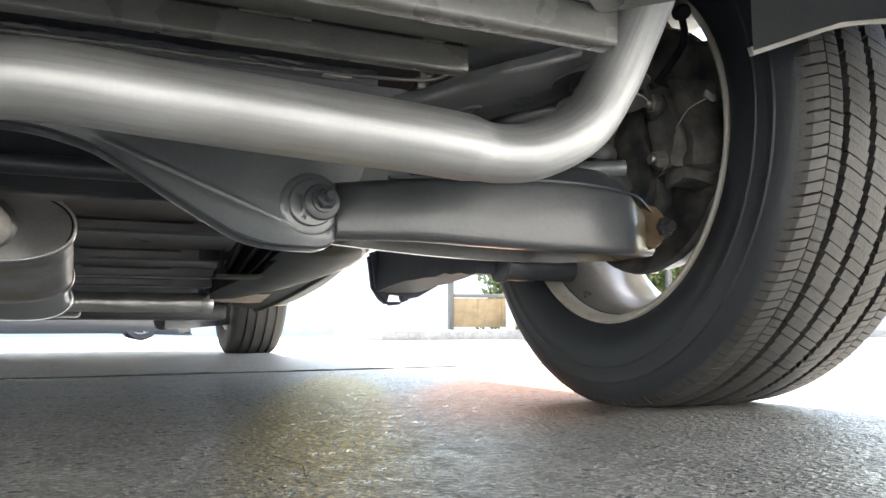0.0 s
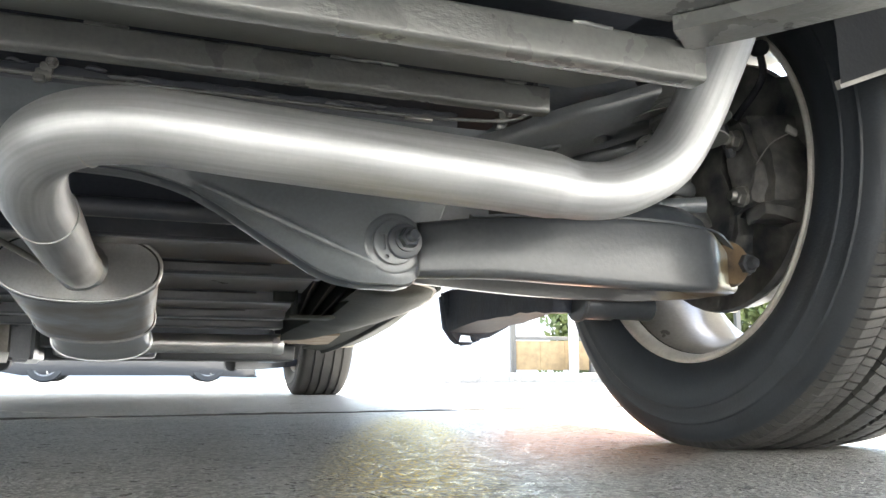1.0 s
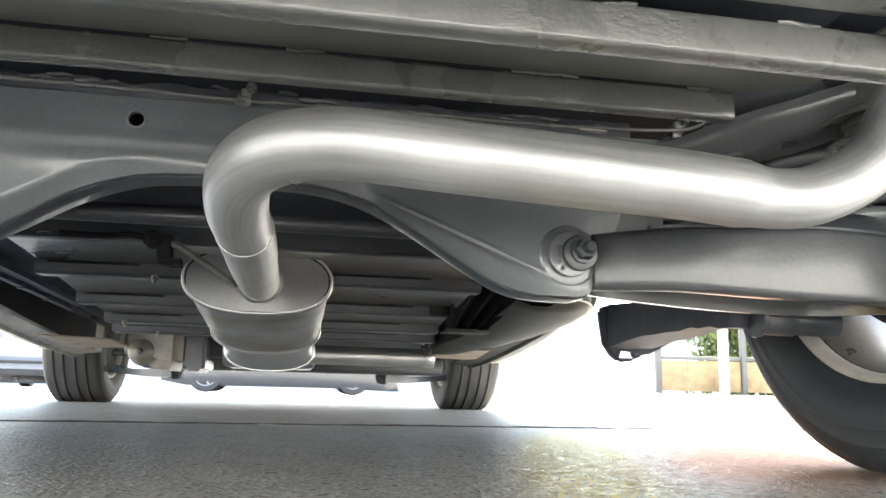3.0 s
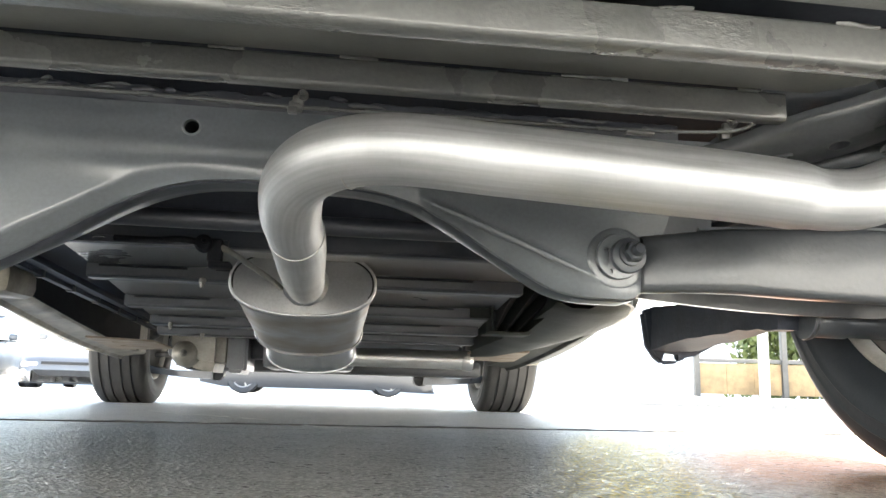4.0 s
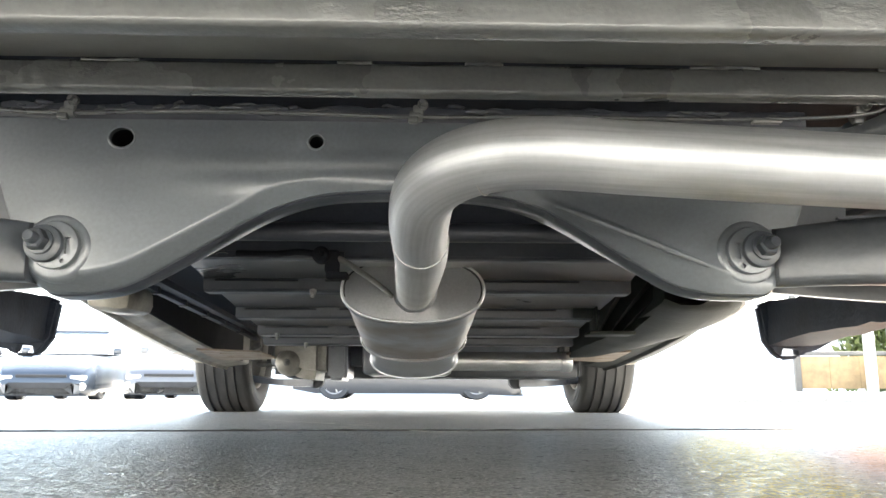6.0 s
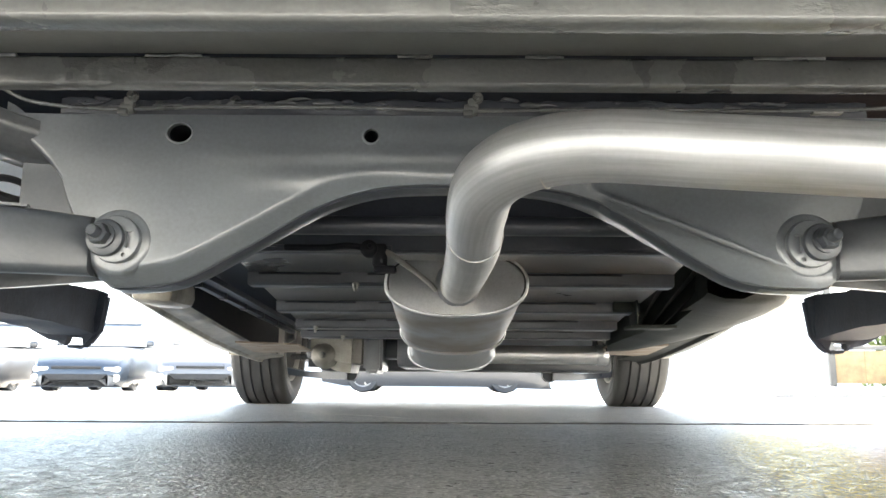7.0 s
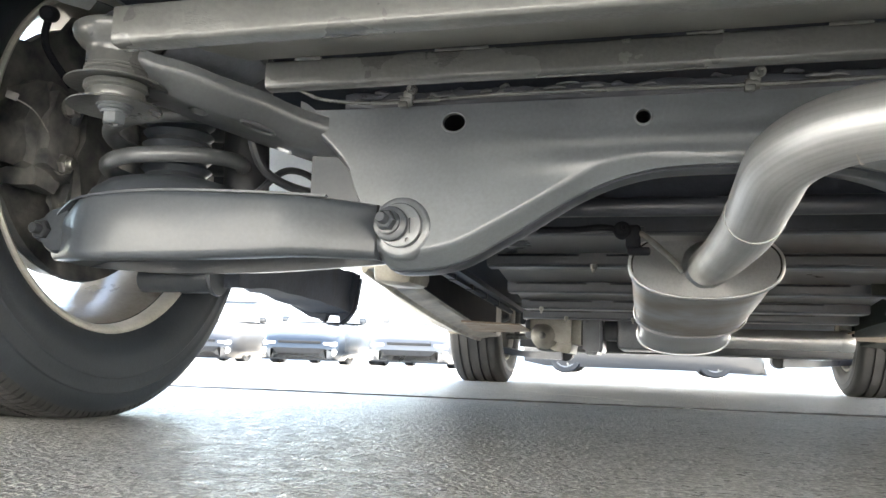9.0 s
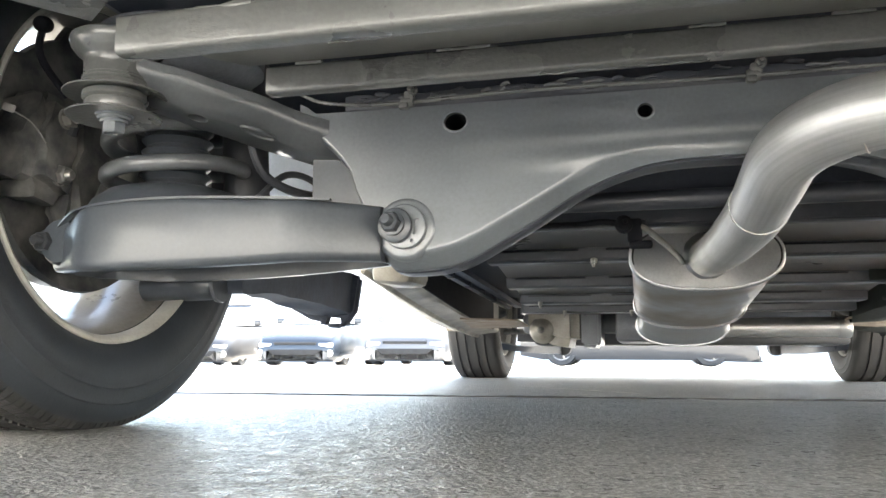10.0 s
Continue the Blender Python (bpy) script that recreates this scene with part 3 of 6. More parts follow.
    box(bm, -0.106, -0.078, 0.275, 0.297, 0.219, 0.2275, 0.003)
    lathe(bm, [(0, 0), (0.009, 0), (0.011, 0.003), (0.011, 0.012), (0.008, 0.015), (0, 0.015)], along((-0.112, 0.285, 0.248), (-0.112, 0, 0.248)), 16)
    tube(bm, smooth_path([(-0.115, 0.28, 0.25), (-0.14, 0.275, 0.252), (-0.17, 0.28, 0.25), (-0.22, 0.29, 0.252)], 4), 0.004, 8)
    hang = part("muffler_hanger", bm, RUBBER_AND_SHADE, car, "black rubber exhaust hanger")
    part("bolt", hexbolt(bmesh.new(), (-0.11, 0.277, 0.25), (-0.11, 0.262, 0.25), 0.003, 0.005, 0.0055), RUBBER_AND_SHADE, hang)
    front = smooth_path([(-0.003, 1.22, 0.166), (-0.01, 1.33, 0.168), (-0.0, 1.55, 0.176), (0.06, 1.7, 0.175), (0.12, 1.72, 0.175), (0.3, 1.722, 0.175), (0.455, 1.722, 0.175)], 6)
    fp = part("front_pipe", tube(bmesh.new(), front, 0.028, 28), FRONT_STEEL, car, "dull steel front exhaust pipe", 60)
    part("end_collar", lathe(bmesh.new(), [(0.0, 0), (0.029, 0), (0.031, 0.004), (0.031, 0.03), (0.029, 0.034), (0, 0.034)], along((0.44, 1.722, 0.175), (0.6, 1.722, 0.175)), 28), FRONT_STEEL, fp)


exhaust()


def zlow(x):
    """The crossmember's lower outline."""
    pts = [(0, 0.262), (0.04, 0.2615), (0.0765, 0.2596), (0.0925, 0.2565), (0.1155, 0.2505), (0.139, 0.241), (0.1624, 0.2285), (0.185, 0.2145), (0.2076, 0.202), (0.23, 0.1895), (0.2516, 0.1775), (0.272, 0.1705), (0.3, 0.1675), (0.333, 0.1675), (0.344, 0.176), (0.351, 0.2), (0.356, 0.24), (0.366, 0.261), (0.384, 0.281), (0.402, 0.299), (0.418, 0.312), (0.43, 0.318)]
    x = abs(x)
    for (a, p), (b, q) in zip(pts, pts[1:]):
        if x <= b:
            t = (x - a) / (b - a)
            return p + (q - p) * t
    return pts[-1][1]


def fold_lean(x):
    """How far the crossmember's lower lip leans under for each metre of its height."""
    t = max(0.0, min(1.0, (x + 0.27) / 0.25))
    return 1.8 - 1.55 * t * t * (3 - 2 * t)


def crossmember():
    bm = bmesh.new()
    cols, top, deep = [i / 62 * 0.424 for i in range(-62, 63)], 0.327, 0.1
    rings = []
    for x in cols:
        lo = sum(zlow(x + d) for d in (-0.012, 0, 0.012)) / 3
        ring = []
        n = 40
        for k in range(n + 1):
            z = top + (lo + 0.024 - top) * k / 26 if k <= 26 else lo + 0.024 * (n - k) / (n - 26)
            d = z - lo
            y = 0.004 - 0.003 * math.exp(-((z - 0.289) / 0.0095) ** 2) * max(0, min(1, (0.3 - abs(x)) / 0.18))
            y += -0.0038 * math.exp(-((z - 0.268) / 0.0105) ** 2) * max(0, min(1, (0.24 - abs(x)) / 0.16))
            y -= 0.03 * max(0, 0.265 - z)
            if 0.126 < x < 0.31:
                # on this side a pressed ridge crosses the face and the part below it leans inwards
                fold = 0.2483 - 0.397 * (x - 0.136)
                k2 = min(1, (x - 0.126) / 0.012) * max(0, min(1, (0.31 - x) / 0.06))
                y += k2 * (0.9 * max(0, fold - z) - 0.0035 * math.exp(-((z - fold) / 0.0035) ** 2))
            y -= 0.004 * max(0, (abs(x) - 0.366) / 0.058) ** 2
            # the lower lip is folded under, sharply on one half and softly towards the middle
            turn = (0.0145 if x < 0.11 else 0.008) * max(0.25, min(1, (0.37 - abs(x)) / 0.05))
            lean = fold_lean(x)
            if d < turn + 0.003:
                y += lean * (turn - d if d < turn - 0.003 else (turn + 0.003 - d) ** 2 / 0.012)
            y += 0.0009 * noise.noise((x * 9, 0, z * 12))
            ring.append((x, y, z))
        ring += [(x, ring[-1][1] + 0.005, lo - 0.0005), (x, ring[-1][1] + 0.012, lo + 0.004), (x, deep, lo + 0.012), (x, deep, top)]
        rings.append([bm.verts.new(p) for p in ring])
    for a, b in zip(rings, rings[1:]):
        for k in range(len(a)):
            q = (k + 1) % len(a)
            bm.faces.new((a[k], a[q], b[q], b[k]))
    bm.faces.new(rings[0])
    bm.faces.new(list(reversed(rings[-1])))
    cm = part("rear_crossmember", bm, UNDERCOAT, car, "grey-painted pressed steel rear crossmember", 40)
    # Added strips under the fold; their darker colours hold the underside's shade.
    for x0, x1, mat, lab in ((-0.35, 0.1, BAR, "dark strip below the crossmember, shade in its colour"), (0.1, 0.35, ARM_PAINT, "grey strip below the crossmember, shade in its colour")):
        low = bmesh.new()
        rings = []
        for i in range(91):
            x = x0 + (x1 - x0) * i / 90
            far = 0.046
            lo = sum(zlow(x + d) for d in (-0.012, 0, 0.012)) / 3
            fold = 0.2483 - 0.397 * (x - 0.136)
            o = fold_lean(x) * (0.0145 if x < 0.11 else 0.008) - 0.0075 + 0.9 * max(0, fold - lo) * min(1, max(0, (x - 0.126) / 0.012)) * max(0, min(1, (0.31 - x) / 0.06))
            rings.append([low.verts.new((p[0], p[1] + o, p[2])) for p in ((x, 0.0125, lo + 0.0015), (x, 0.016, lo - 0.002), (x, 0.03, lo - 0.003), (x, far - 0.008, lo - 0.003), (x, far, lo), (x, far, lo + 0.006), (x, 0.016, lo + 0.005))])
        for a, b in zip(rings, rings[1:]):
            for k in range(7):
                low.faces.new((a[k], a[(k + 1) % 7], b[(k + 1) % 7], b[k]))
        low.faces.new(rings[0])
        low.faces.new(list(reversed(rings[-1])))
        part("underside_shade", low, mat, cm, lab, 40)
    holes = []
    for x, z, rx, rz in ((-0.263, 0.309, 0.0115, 0.0095), (-0.085, 0.307, 0.0072, 0.0072), (0.263, 0.309, 0.0115, 0.0095), (0.085, 0.307, 0.0072, 0.0072)):
        holes.append(tube(bmesh.new(), [(x, -0.03, z), (x, 0.094, z)], 1, section=lambda i, a=rx, c=rz: [(a * math.cos(t), c * math.sin(t)) for t in (2 * math.pi * k / 28 for k in range(28))], upright=True))
    cut(cm, holes)
    for x, z, rx, rz in ((-0.263, 0.309, 0.012, 0.01), (-0.085, 0.307, 0.0076, 0.0076), (0.263, 0.309, 0.012, 0.01), (0.085, 0.307, 0.0076, 0.0076)):
        loop = [(x + rx * math.cos(k * math.pi / 16), 0.0032, z + rz * math.sin(k * math.pi / 16)) for k in range(34)]
        part("hole_rim", tube(bmesh.new(), loop, 0.0011, 8), UNDERCOAT, cm)
        # added black cup: the darkness of the hollow put into its colour
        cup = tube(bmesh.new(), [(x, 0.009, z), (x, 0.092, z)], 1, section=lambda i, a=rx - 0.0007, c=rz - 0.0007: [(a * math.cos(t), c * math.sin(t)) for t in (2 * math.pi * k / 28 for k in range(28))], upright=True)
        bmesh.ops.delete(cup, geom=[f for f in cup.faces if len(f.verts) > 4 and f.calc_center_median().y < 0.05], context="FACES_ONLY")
        part("hole_shade", cup, RUBBER_AND_SHADE, cm, "black cup, the hollow's shade in its colour")
    cm.data.polygons.foreach_set("use_smooth", [True] * len(cm.data.polygons))
    cm.data.set_sharp_from_angle(angle=radians(40))
    for s in (-1, 1):
        # bolted pivot of the arm: cupped eye, slotted cam washer, hub, nut and thread
        c = Vector((0.3165 * s, 0, 0.2065))
        m = along((c.x - 0.0045 * s, 0.006, c.z - 0.001), (c.x - 0.0045 * s, -1, c.z - 0.001))
        part("pivot_eye", lathe(bmesh.new(), [(0, -0.006), (0.0315, -0.006), (0.0305, 0.002), (0.0295, 0.0035), (0.028, 0.005), (0.026, 0.0055), (0, 0.0055)], m, 48), UNDERCOAT, cm, "pressed boss of the arm pivot", 40)
        w = Vector((c.x - 0.0055 * s, 0.0005, c.z))
        m = along(w, w - Vector((0, 1, 0)))
        wash = part("cam_washer", lathe(bmesh.new(), [(0, 0), (0.0212, 0), (0.0218, 0.006), (0.021, 0.0075), (0.0195, 0.0078), (0, 0.0075)], m, 48), UNDERCOAT, cm, "painted cam washer with slots")
        cut(wash, [box(bmesh.new(), w.x + dx - wd, w.x + dx + wd, -0.03, -0.004, w.z + z0, w.z + z1) for dx, wd, z0, z1 in ((-0.0125 * s, 0.0026, -0.008, 0.007), (0.0195 * s, 0.0012, -0.006, 0.003))] + [lathe(bmesh.new(), [(0, 0), (0.0021, 0), (0.0021, 0.012), (0, 0.012)], along((w.x + dx * s, -0.004, w.z + dz), (w.x + dx * s, -1, w.z + dz)), 12) for dx, dz in ((-0.0085, -0.0145), (0.016, -0.0125))])
        h = Vector((c.x + 0.002 * s, 0.0005, c.z + 0.0005))
        part("pivot_hub", lathe(bmesh.new(), [(0, 0.006), (0.0165, 0.006), (0.017, 0.0115), (0.0162, 0.0135), (0.0135, 0.0145), (0, 0.0145)], along(h, h - Vector((0, 1, 0))), 32), ARM_PAINT, cm)
        part("pivot_bolt", hexbolt(bmesh.new(), (h.x + 0.001 * s, -0.0135, h.z + 0.001), (h.x + 0.0028 * s, -0.034, h.z + 0.003), 0.0056, 0.0095, 0.0118), ARM_PAINT, cm)
        # outrigger to the body mount
        bm = bmesh.new()
        wide = [0.06, 0.066] + [0.07] * 6 + [0.068, 0.066, 0.064, 0.062, 0.06]
        high = [0.03, 0.032, 0.034, 0.034] + [0.032] * 5 + [0.031, 0.03, 0.029, 0.028]
        tube(bm, smooth_path([(0.35 * s, 0.06, 0.3), (0.392 * s, 0.045, 0.302), (0.434 * s, 0.016, 0.3085), (0.47 * s, -0.02, 0.319), (0.51 * s, -0.06, 0.329), (0.54 * s, -0.088, 0.3375), (0.572 * s, -0.112, 0.346)], 2), 1.0, section=lambda i: [(u * wide[i] * s, v * high[i]) for u, v in ((-0.5, -0.42), (-0.42, -0.5), (0.1, -0.5), (0.2, -0.46), (0.46, -0.08), (0.5, 0.04), (0.5, 0.42), (0.42, 0.5), (-0.42, 0.5), (-0.5, 0.42))], upright=True)
        bmesh.ops.subdivide_edges(bm, edges=bm.edges[:], cuts=1, use_grid_fill=True)
        for v in bm.verts:
            v.co += noise.noise_vector(v.co * 22) * 0.0016
        rail = part("outrigger", bm, RAIL, cm, "pressed steel outrigger with a drain hole", 40)
        cut(rail, [lathe(bmesh.new(), [(0, 0), (0.0095, 0), (0.0095, 0.025), (0, 0.025)], Matrix.Translation((0.506 * s, -0.056, 0.298)), 20)])
        loop = smooth_path([(0.452 * s + (0.012 * math.cos(a) + 0.006 * math.sin(a)) * s, -0.034 - 0.012 * math.cos(a) + 0.006 * math.sin(a), 0.2995 + 0.004 * math.cos(a)) for a in (2 * math.pi * k / 12 for k in range(14))], 2)
        part("pressed_slot", tube(bmesh.new(), loop, 0.0016, 8), RAIL, cm, "raised rim of a pressed slot")
        m0 = Matrix.Translation((0.558 * s, -0.11, 0))
        bm = lathe(bmesh.new(), [(0, 0.374), (0.038, 0.374), (0.0415, 0.3715), (0.042, 0.368), (0.0405, 0.363), (0.0355, 0.357), (0.031, 0.3535), (0.0292, 0.351), (0.0286, 0.345), (0.0292, 0.336), (0.0302, 0.3352), (0.0302, 0.3338), (0.0294, 0.333), (0.0304, 0.3322), (0.0305, 0.3305), (0.0296, 0.3296), (0.0302, 0.325), (0, 0.325)], m0, 48)
        part("body_mount", bm, BEAM_PAINT, cm, "grey-painted rubber body mount with stacked steel discs", 30)
        for z, r in ((0.3205, 0.0455), (0.3, 0.042)):
            bm = lathe(bmesh.new(), [(0, z + 0.0055), (r * 0.55, z + 0.0055), (r * 0.8, z + 0.0035), (r * 0.98, z + 0.0006), (r, z - 0.0004), (r * 0.985, z - 0.0012), (r * 0.8, z + 0.001), (r * 0.55, z + 0.002), (0, z + 0.002)], m0, 56)
            part("mount_disc", bm, BEAM_PAINT, cm, "thin dished steel disc", 25)
        part("mount_core", lathe(bmesh.new(), [(0, 0.3235), (0.024, 0.3235), (0.0285, 0.321), (0.029, 0.316), (0.0275, 0.3145), (0.0255, 0.314), (0.0265, 0.311), (0.0255, 0.306), (0, 0.304)], m0, 40), BEAM_PAINT, cm)
        part("mount_washer", lathe(bmesh.new(), [(0, 0.303), (0.0165, 0.303), (0.0165, 0.3), (0.0145, 0.2995), (0.0145, 0.297), (0.0122, 0.2965), (0.0122, 0.294), (0, 0.294)], m0, 32), UNDERCOAT, cm)
        part("mount_bolt", lathe(bmesh.new(), [(0, 0.295), (0.0105, 0.295), (0.0105, 0.286), (0.0092, 0.2845), (0.0045, 0.2845), (0.004, 0.2865), (0, 0.2865)], m0 @ Matrix.Rotation(radians(12), 4, "Z"), 6), UNDERCOAT, cm, "grey hexagonal bolt head")
        # gusset between crossmember and rail
        bm = prism(bmesh.new(), [(0.35 * s, 0.215), (0.424 * s, 0.215), (0.424 * s, 0.296), (0.41 * s, 0.3), (0.35 * s, 0.25)], 0.034, 0.046, "y", 0.002)
        part("gusset", bm, ARM_PAINT, cm, "bluish grey gusset plate behind the arm")
    ridge = tube(bmesh.new(), smooth_path([(0.133, 0.0035, 0.2497), (0.165, 0.0012, 0.237), (0.21, 0.0006, 0.2191), (0.245, 0.0012, 0.2052), (0.27, 0.0022, 0.1953), (0.292, 0.006, 0.1865)], 6), [0.0022 + 0.0012 * min(1, k / 6, (30 - k) / 12) for k in range(31)], 10)
    part("ridge", ridge, UNDERCOAT, cm, "pressed ridge along the crossmember's lower fold", 60)
    # brake line along the top with its clips
    line = [(-0.425, -0.016, 0.347), (-0.408, -0.02, 0.337), (-0.39, -0.016, 0.331), (-0.35, -0.012, 0.3275), (-0.30, -0.01, 0.3275), (-0.2, -0.009, 0.3305), (-0.08, -0.009, 0.3295), (0.007, -0.01, 0.3275), (0.15, -0.009, 0.3295), (0.3, -0.01, 0.329), (0.417, -0.018, 0.332), (0.45, -0.03, 0.345)]
    bl = part("brake_line", tube(bmesh.new(), smooth_path(line, 6), 0.0019, 10), BEAM_PAINT, car, "thin painted brake line in clips", 60)
    for x, z in ((-0.307, 0.3275), (0.007, 0.3275), (0.417, 0.332)):
        bm = lathe(bmesh.new(), [(0.0, -0.006), (0.0045, -0.006), (0.0055, -0.003), (0.0055, 0.003), (0.0045, 0.006), (0, 0.006)], along((x, -0.011, z), (x + 1, -0.011, z)), 14)
        box(bm, x - 0.003, x + 0.007, -0.016, -0.009, z, z + 0.01, 0.002)
        box(bm, x - 0.007, x + 0.002, -0.019, -0.011, z - 0.008, z - 0.002, 0.0015)
        part("line_clip", bm, BEAM_PAINT, bl)
        part("clip_bolt", hexbolt(bmesh.new(), (x + 0.006, -0.014, z + 0.0095), (x + 0.006, -0.024, z + 0.0095), 0.0024, 0.005, 0.005), BEAM_PAINT, bl)
    part("steel_tab", box(bmesh.new(), 0.318, 0.345, -0.014, -0.006, 0.3255, 0.3275, 0.0006), STEEL, bl, "small bright steel tab")
    # anti-roll bar behind
    bar = smooth_path([(-0.62, 0.3, 0.245), (-0.5, 0.2, 0.255), (-0.42, 0.17, 0.256), (0, 0.17, 0.256), (0.42, 0.17, 0.256), (0.5, 0.2, 0.255), (0.62, 0.3, 0.245)], 6)
    part("anti_roll_bar", tube(bmesh.new(), bar, 0.011, 16), BAR, car, "black steel anti-roll bar", 60)


crossmember()


def rear_floor():
    b1 = part("rear_beam", rough_bar(bmesh.new(), -0.402, 0.42, -0.318, -0.300, 0.2658, 0.291, 0.0032, 3), BEAM_PAINT, car, "thickly painted steel cross beam with weld spatter", 40)
    b2 = part("floor_beam", rough_bar(bmesh.new(), -0.398, 0.411, -0.127, -0.112, 0.3047, 0.3285, 0.0032, 7), BEAM_PAINT, car, "thickly painted steel floor beam", 40)
    for host, y, z, spots in ((b1, -0.318, 0.29, (-0.33, -0.2, -0.02, 0.23, 0.34)), (b2, -0.127, 0.329, (-0.36, -0.23, -0.215, -0.04, 0.06, 0.24, 0.262, 0.38))):
        for x in spots:
            bm = bmesh.new()
            w = random.uniform(0.006, 0.022)
            lathe(bm, [(0, -w), (0.0013, -w * 0.95), (0.0017, -w * 0.4), (0.0012, -0.1 * w), (0.0018, w * 0.4), (0.0014, w * 0.95), (0, w)], along((x, y + 0.001, z), (x + 1, y + 0.001, z)), 9)
            for v in bm.verts:
                v.co += noise.noise_vector(v.co * 260) * 0.0016
            part("weld", bm, BEAM_PAINT, host)
    bm = rough_bar(bmesh.new(), -0.38, 0.38, 0.012, 0.024, 0.328, 0.345, 0.002, 21)
    for v in bm.verts:
        v.co.z += 0.0035 * noise.noise((v.co.x * 26, 3, 0)) + 0.0016 * noise.noise((v.co.x * 90, 8, v.co.y * 60))
    part("seam_sealer", bm, BAR, car, "uneven dark seam sealer above the crossmember")
    rnd = random.Random(12)
    for k in range(46):
        x = rnd.uniform(-0.37, 0.37)
        w, h, z = rnd.uniform(0.002, 0.013), rnd.uniform(0.0009, 0.0026), rnd.uniform(0.3345, 0.3455)
        run = smooth_path([(x - w, 0.0115, z), (x - w * 0.5, 0.0105, z + rnd.uniform(-0.0018, 0.0018)), (x + w * 0.4, 0.0105, z + rnd.uniform(-0.0018, 0.0018)), (x + w, 0.0115, z)], 4)
        lump = tube(bmesh.new(), run, [0.0002 + h * math.sin(math.pi * q / (len(run) - 1)) ** 0.7 for q in range(len(run))], 8)
        part("sealer_drip", lump, RAIL if k % 2 else BAR, car, sharp=80)
    slotted = box(bmesh.new(), -0.34, -0.085, 0.296, 0.3, 0.2475, 0.2565, 0.0012)
    rail = part("hanger_rail", slotted, BAR, car, "slotted dark steel rail of the exhaust hanger")
    cut(rail, [tube(bmesh.new(), [(x, 0.28, 0.252), (x, 0.32, 0.252)], 1, section=lambda i: [(0.008 * math.cos(t), 0.0024 * math.sin(t)) for t in (2 * math.pi * q / 16 for q in range(16))], upright=True) for x in (-0.295, -0.24, -0.185)])
    # pressed floor between the beams, and the flat valance behind them
    bm = bmesh.new()
    prism(bm, [(-0.297, 0.295), (-0.2, 0.309), (-0.134, 0.327), (-0.134, 0.331), (-0.2, 0.313), (-0.297, 0.299)], -0.41, 0.43, "x")
    part("boot_floor", bm, RECESS, car, "grey pressed steel boot floor")
    out = [(-0.41, -0.325), (0.41, -0.325), (0.445, -0.352), (0.48, -0.4), (0.58, -0.5), (0.88, -0.56), (0.88, -0.74), (0.6, -0.82), (-0.6, -0.82), (-0.88, -0.74), (-0.88, -0.72), (-0.5, -0.7), (-0.462, -0.6), (-0.45, -0.36), (-0.436, -0.325)]
    part("rear_valance", prism(bmesh.new(), out, 0.295, 0.31, "z", 0.003), BEAM_PAINT, car, "grey underside of the rear bumper valance")
    for s in (-1, 1):
        lip = [(0.395, -0.326, 0.2895), (0.425, -0.362, 0.2895), (0.462, -0.414, 0.29), (0.57, -0.515, 0.291), (0.86, -0.575, 0.292)] if s > 0 else [(-0.405, -0.33, 0.2925), (-0.428, -0.36, 0.2925), (-0.436, -0.43, 0.2925), (-0.44, -0.6, 0.2925), (-0.5, -0.7, 0.2925)]
        bm = bent_box(bmesh.new(), lip, 0.034, 0.0095, 0.003)
        part("valance_lip", bm, BEAM_PAINT, car)
    # added panels close the space above the suspension; near-black colour holds its shade
    for name, b in (("boot_well", (-0.60, 0.60, -0.34, 0.455, 0.43, 0.44)), ("boot_shelf", (-0.43, 0.43, -0.34, -0.10, 0.345, 0.355)), ("seat_panel", (-0.60, 0.60, 0.455, 0.46, 0.29, 0.43)), ("upper_floor", (-0.66, 0.66, 0.46, 2.5, 0.325, 0.335))):
        part(name, box(bmesh.new(), *b), PANEL, car, "added dark panel, recess shade in its colour")


rear_floor()


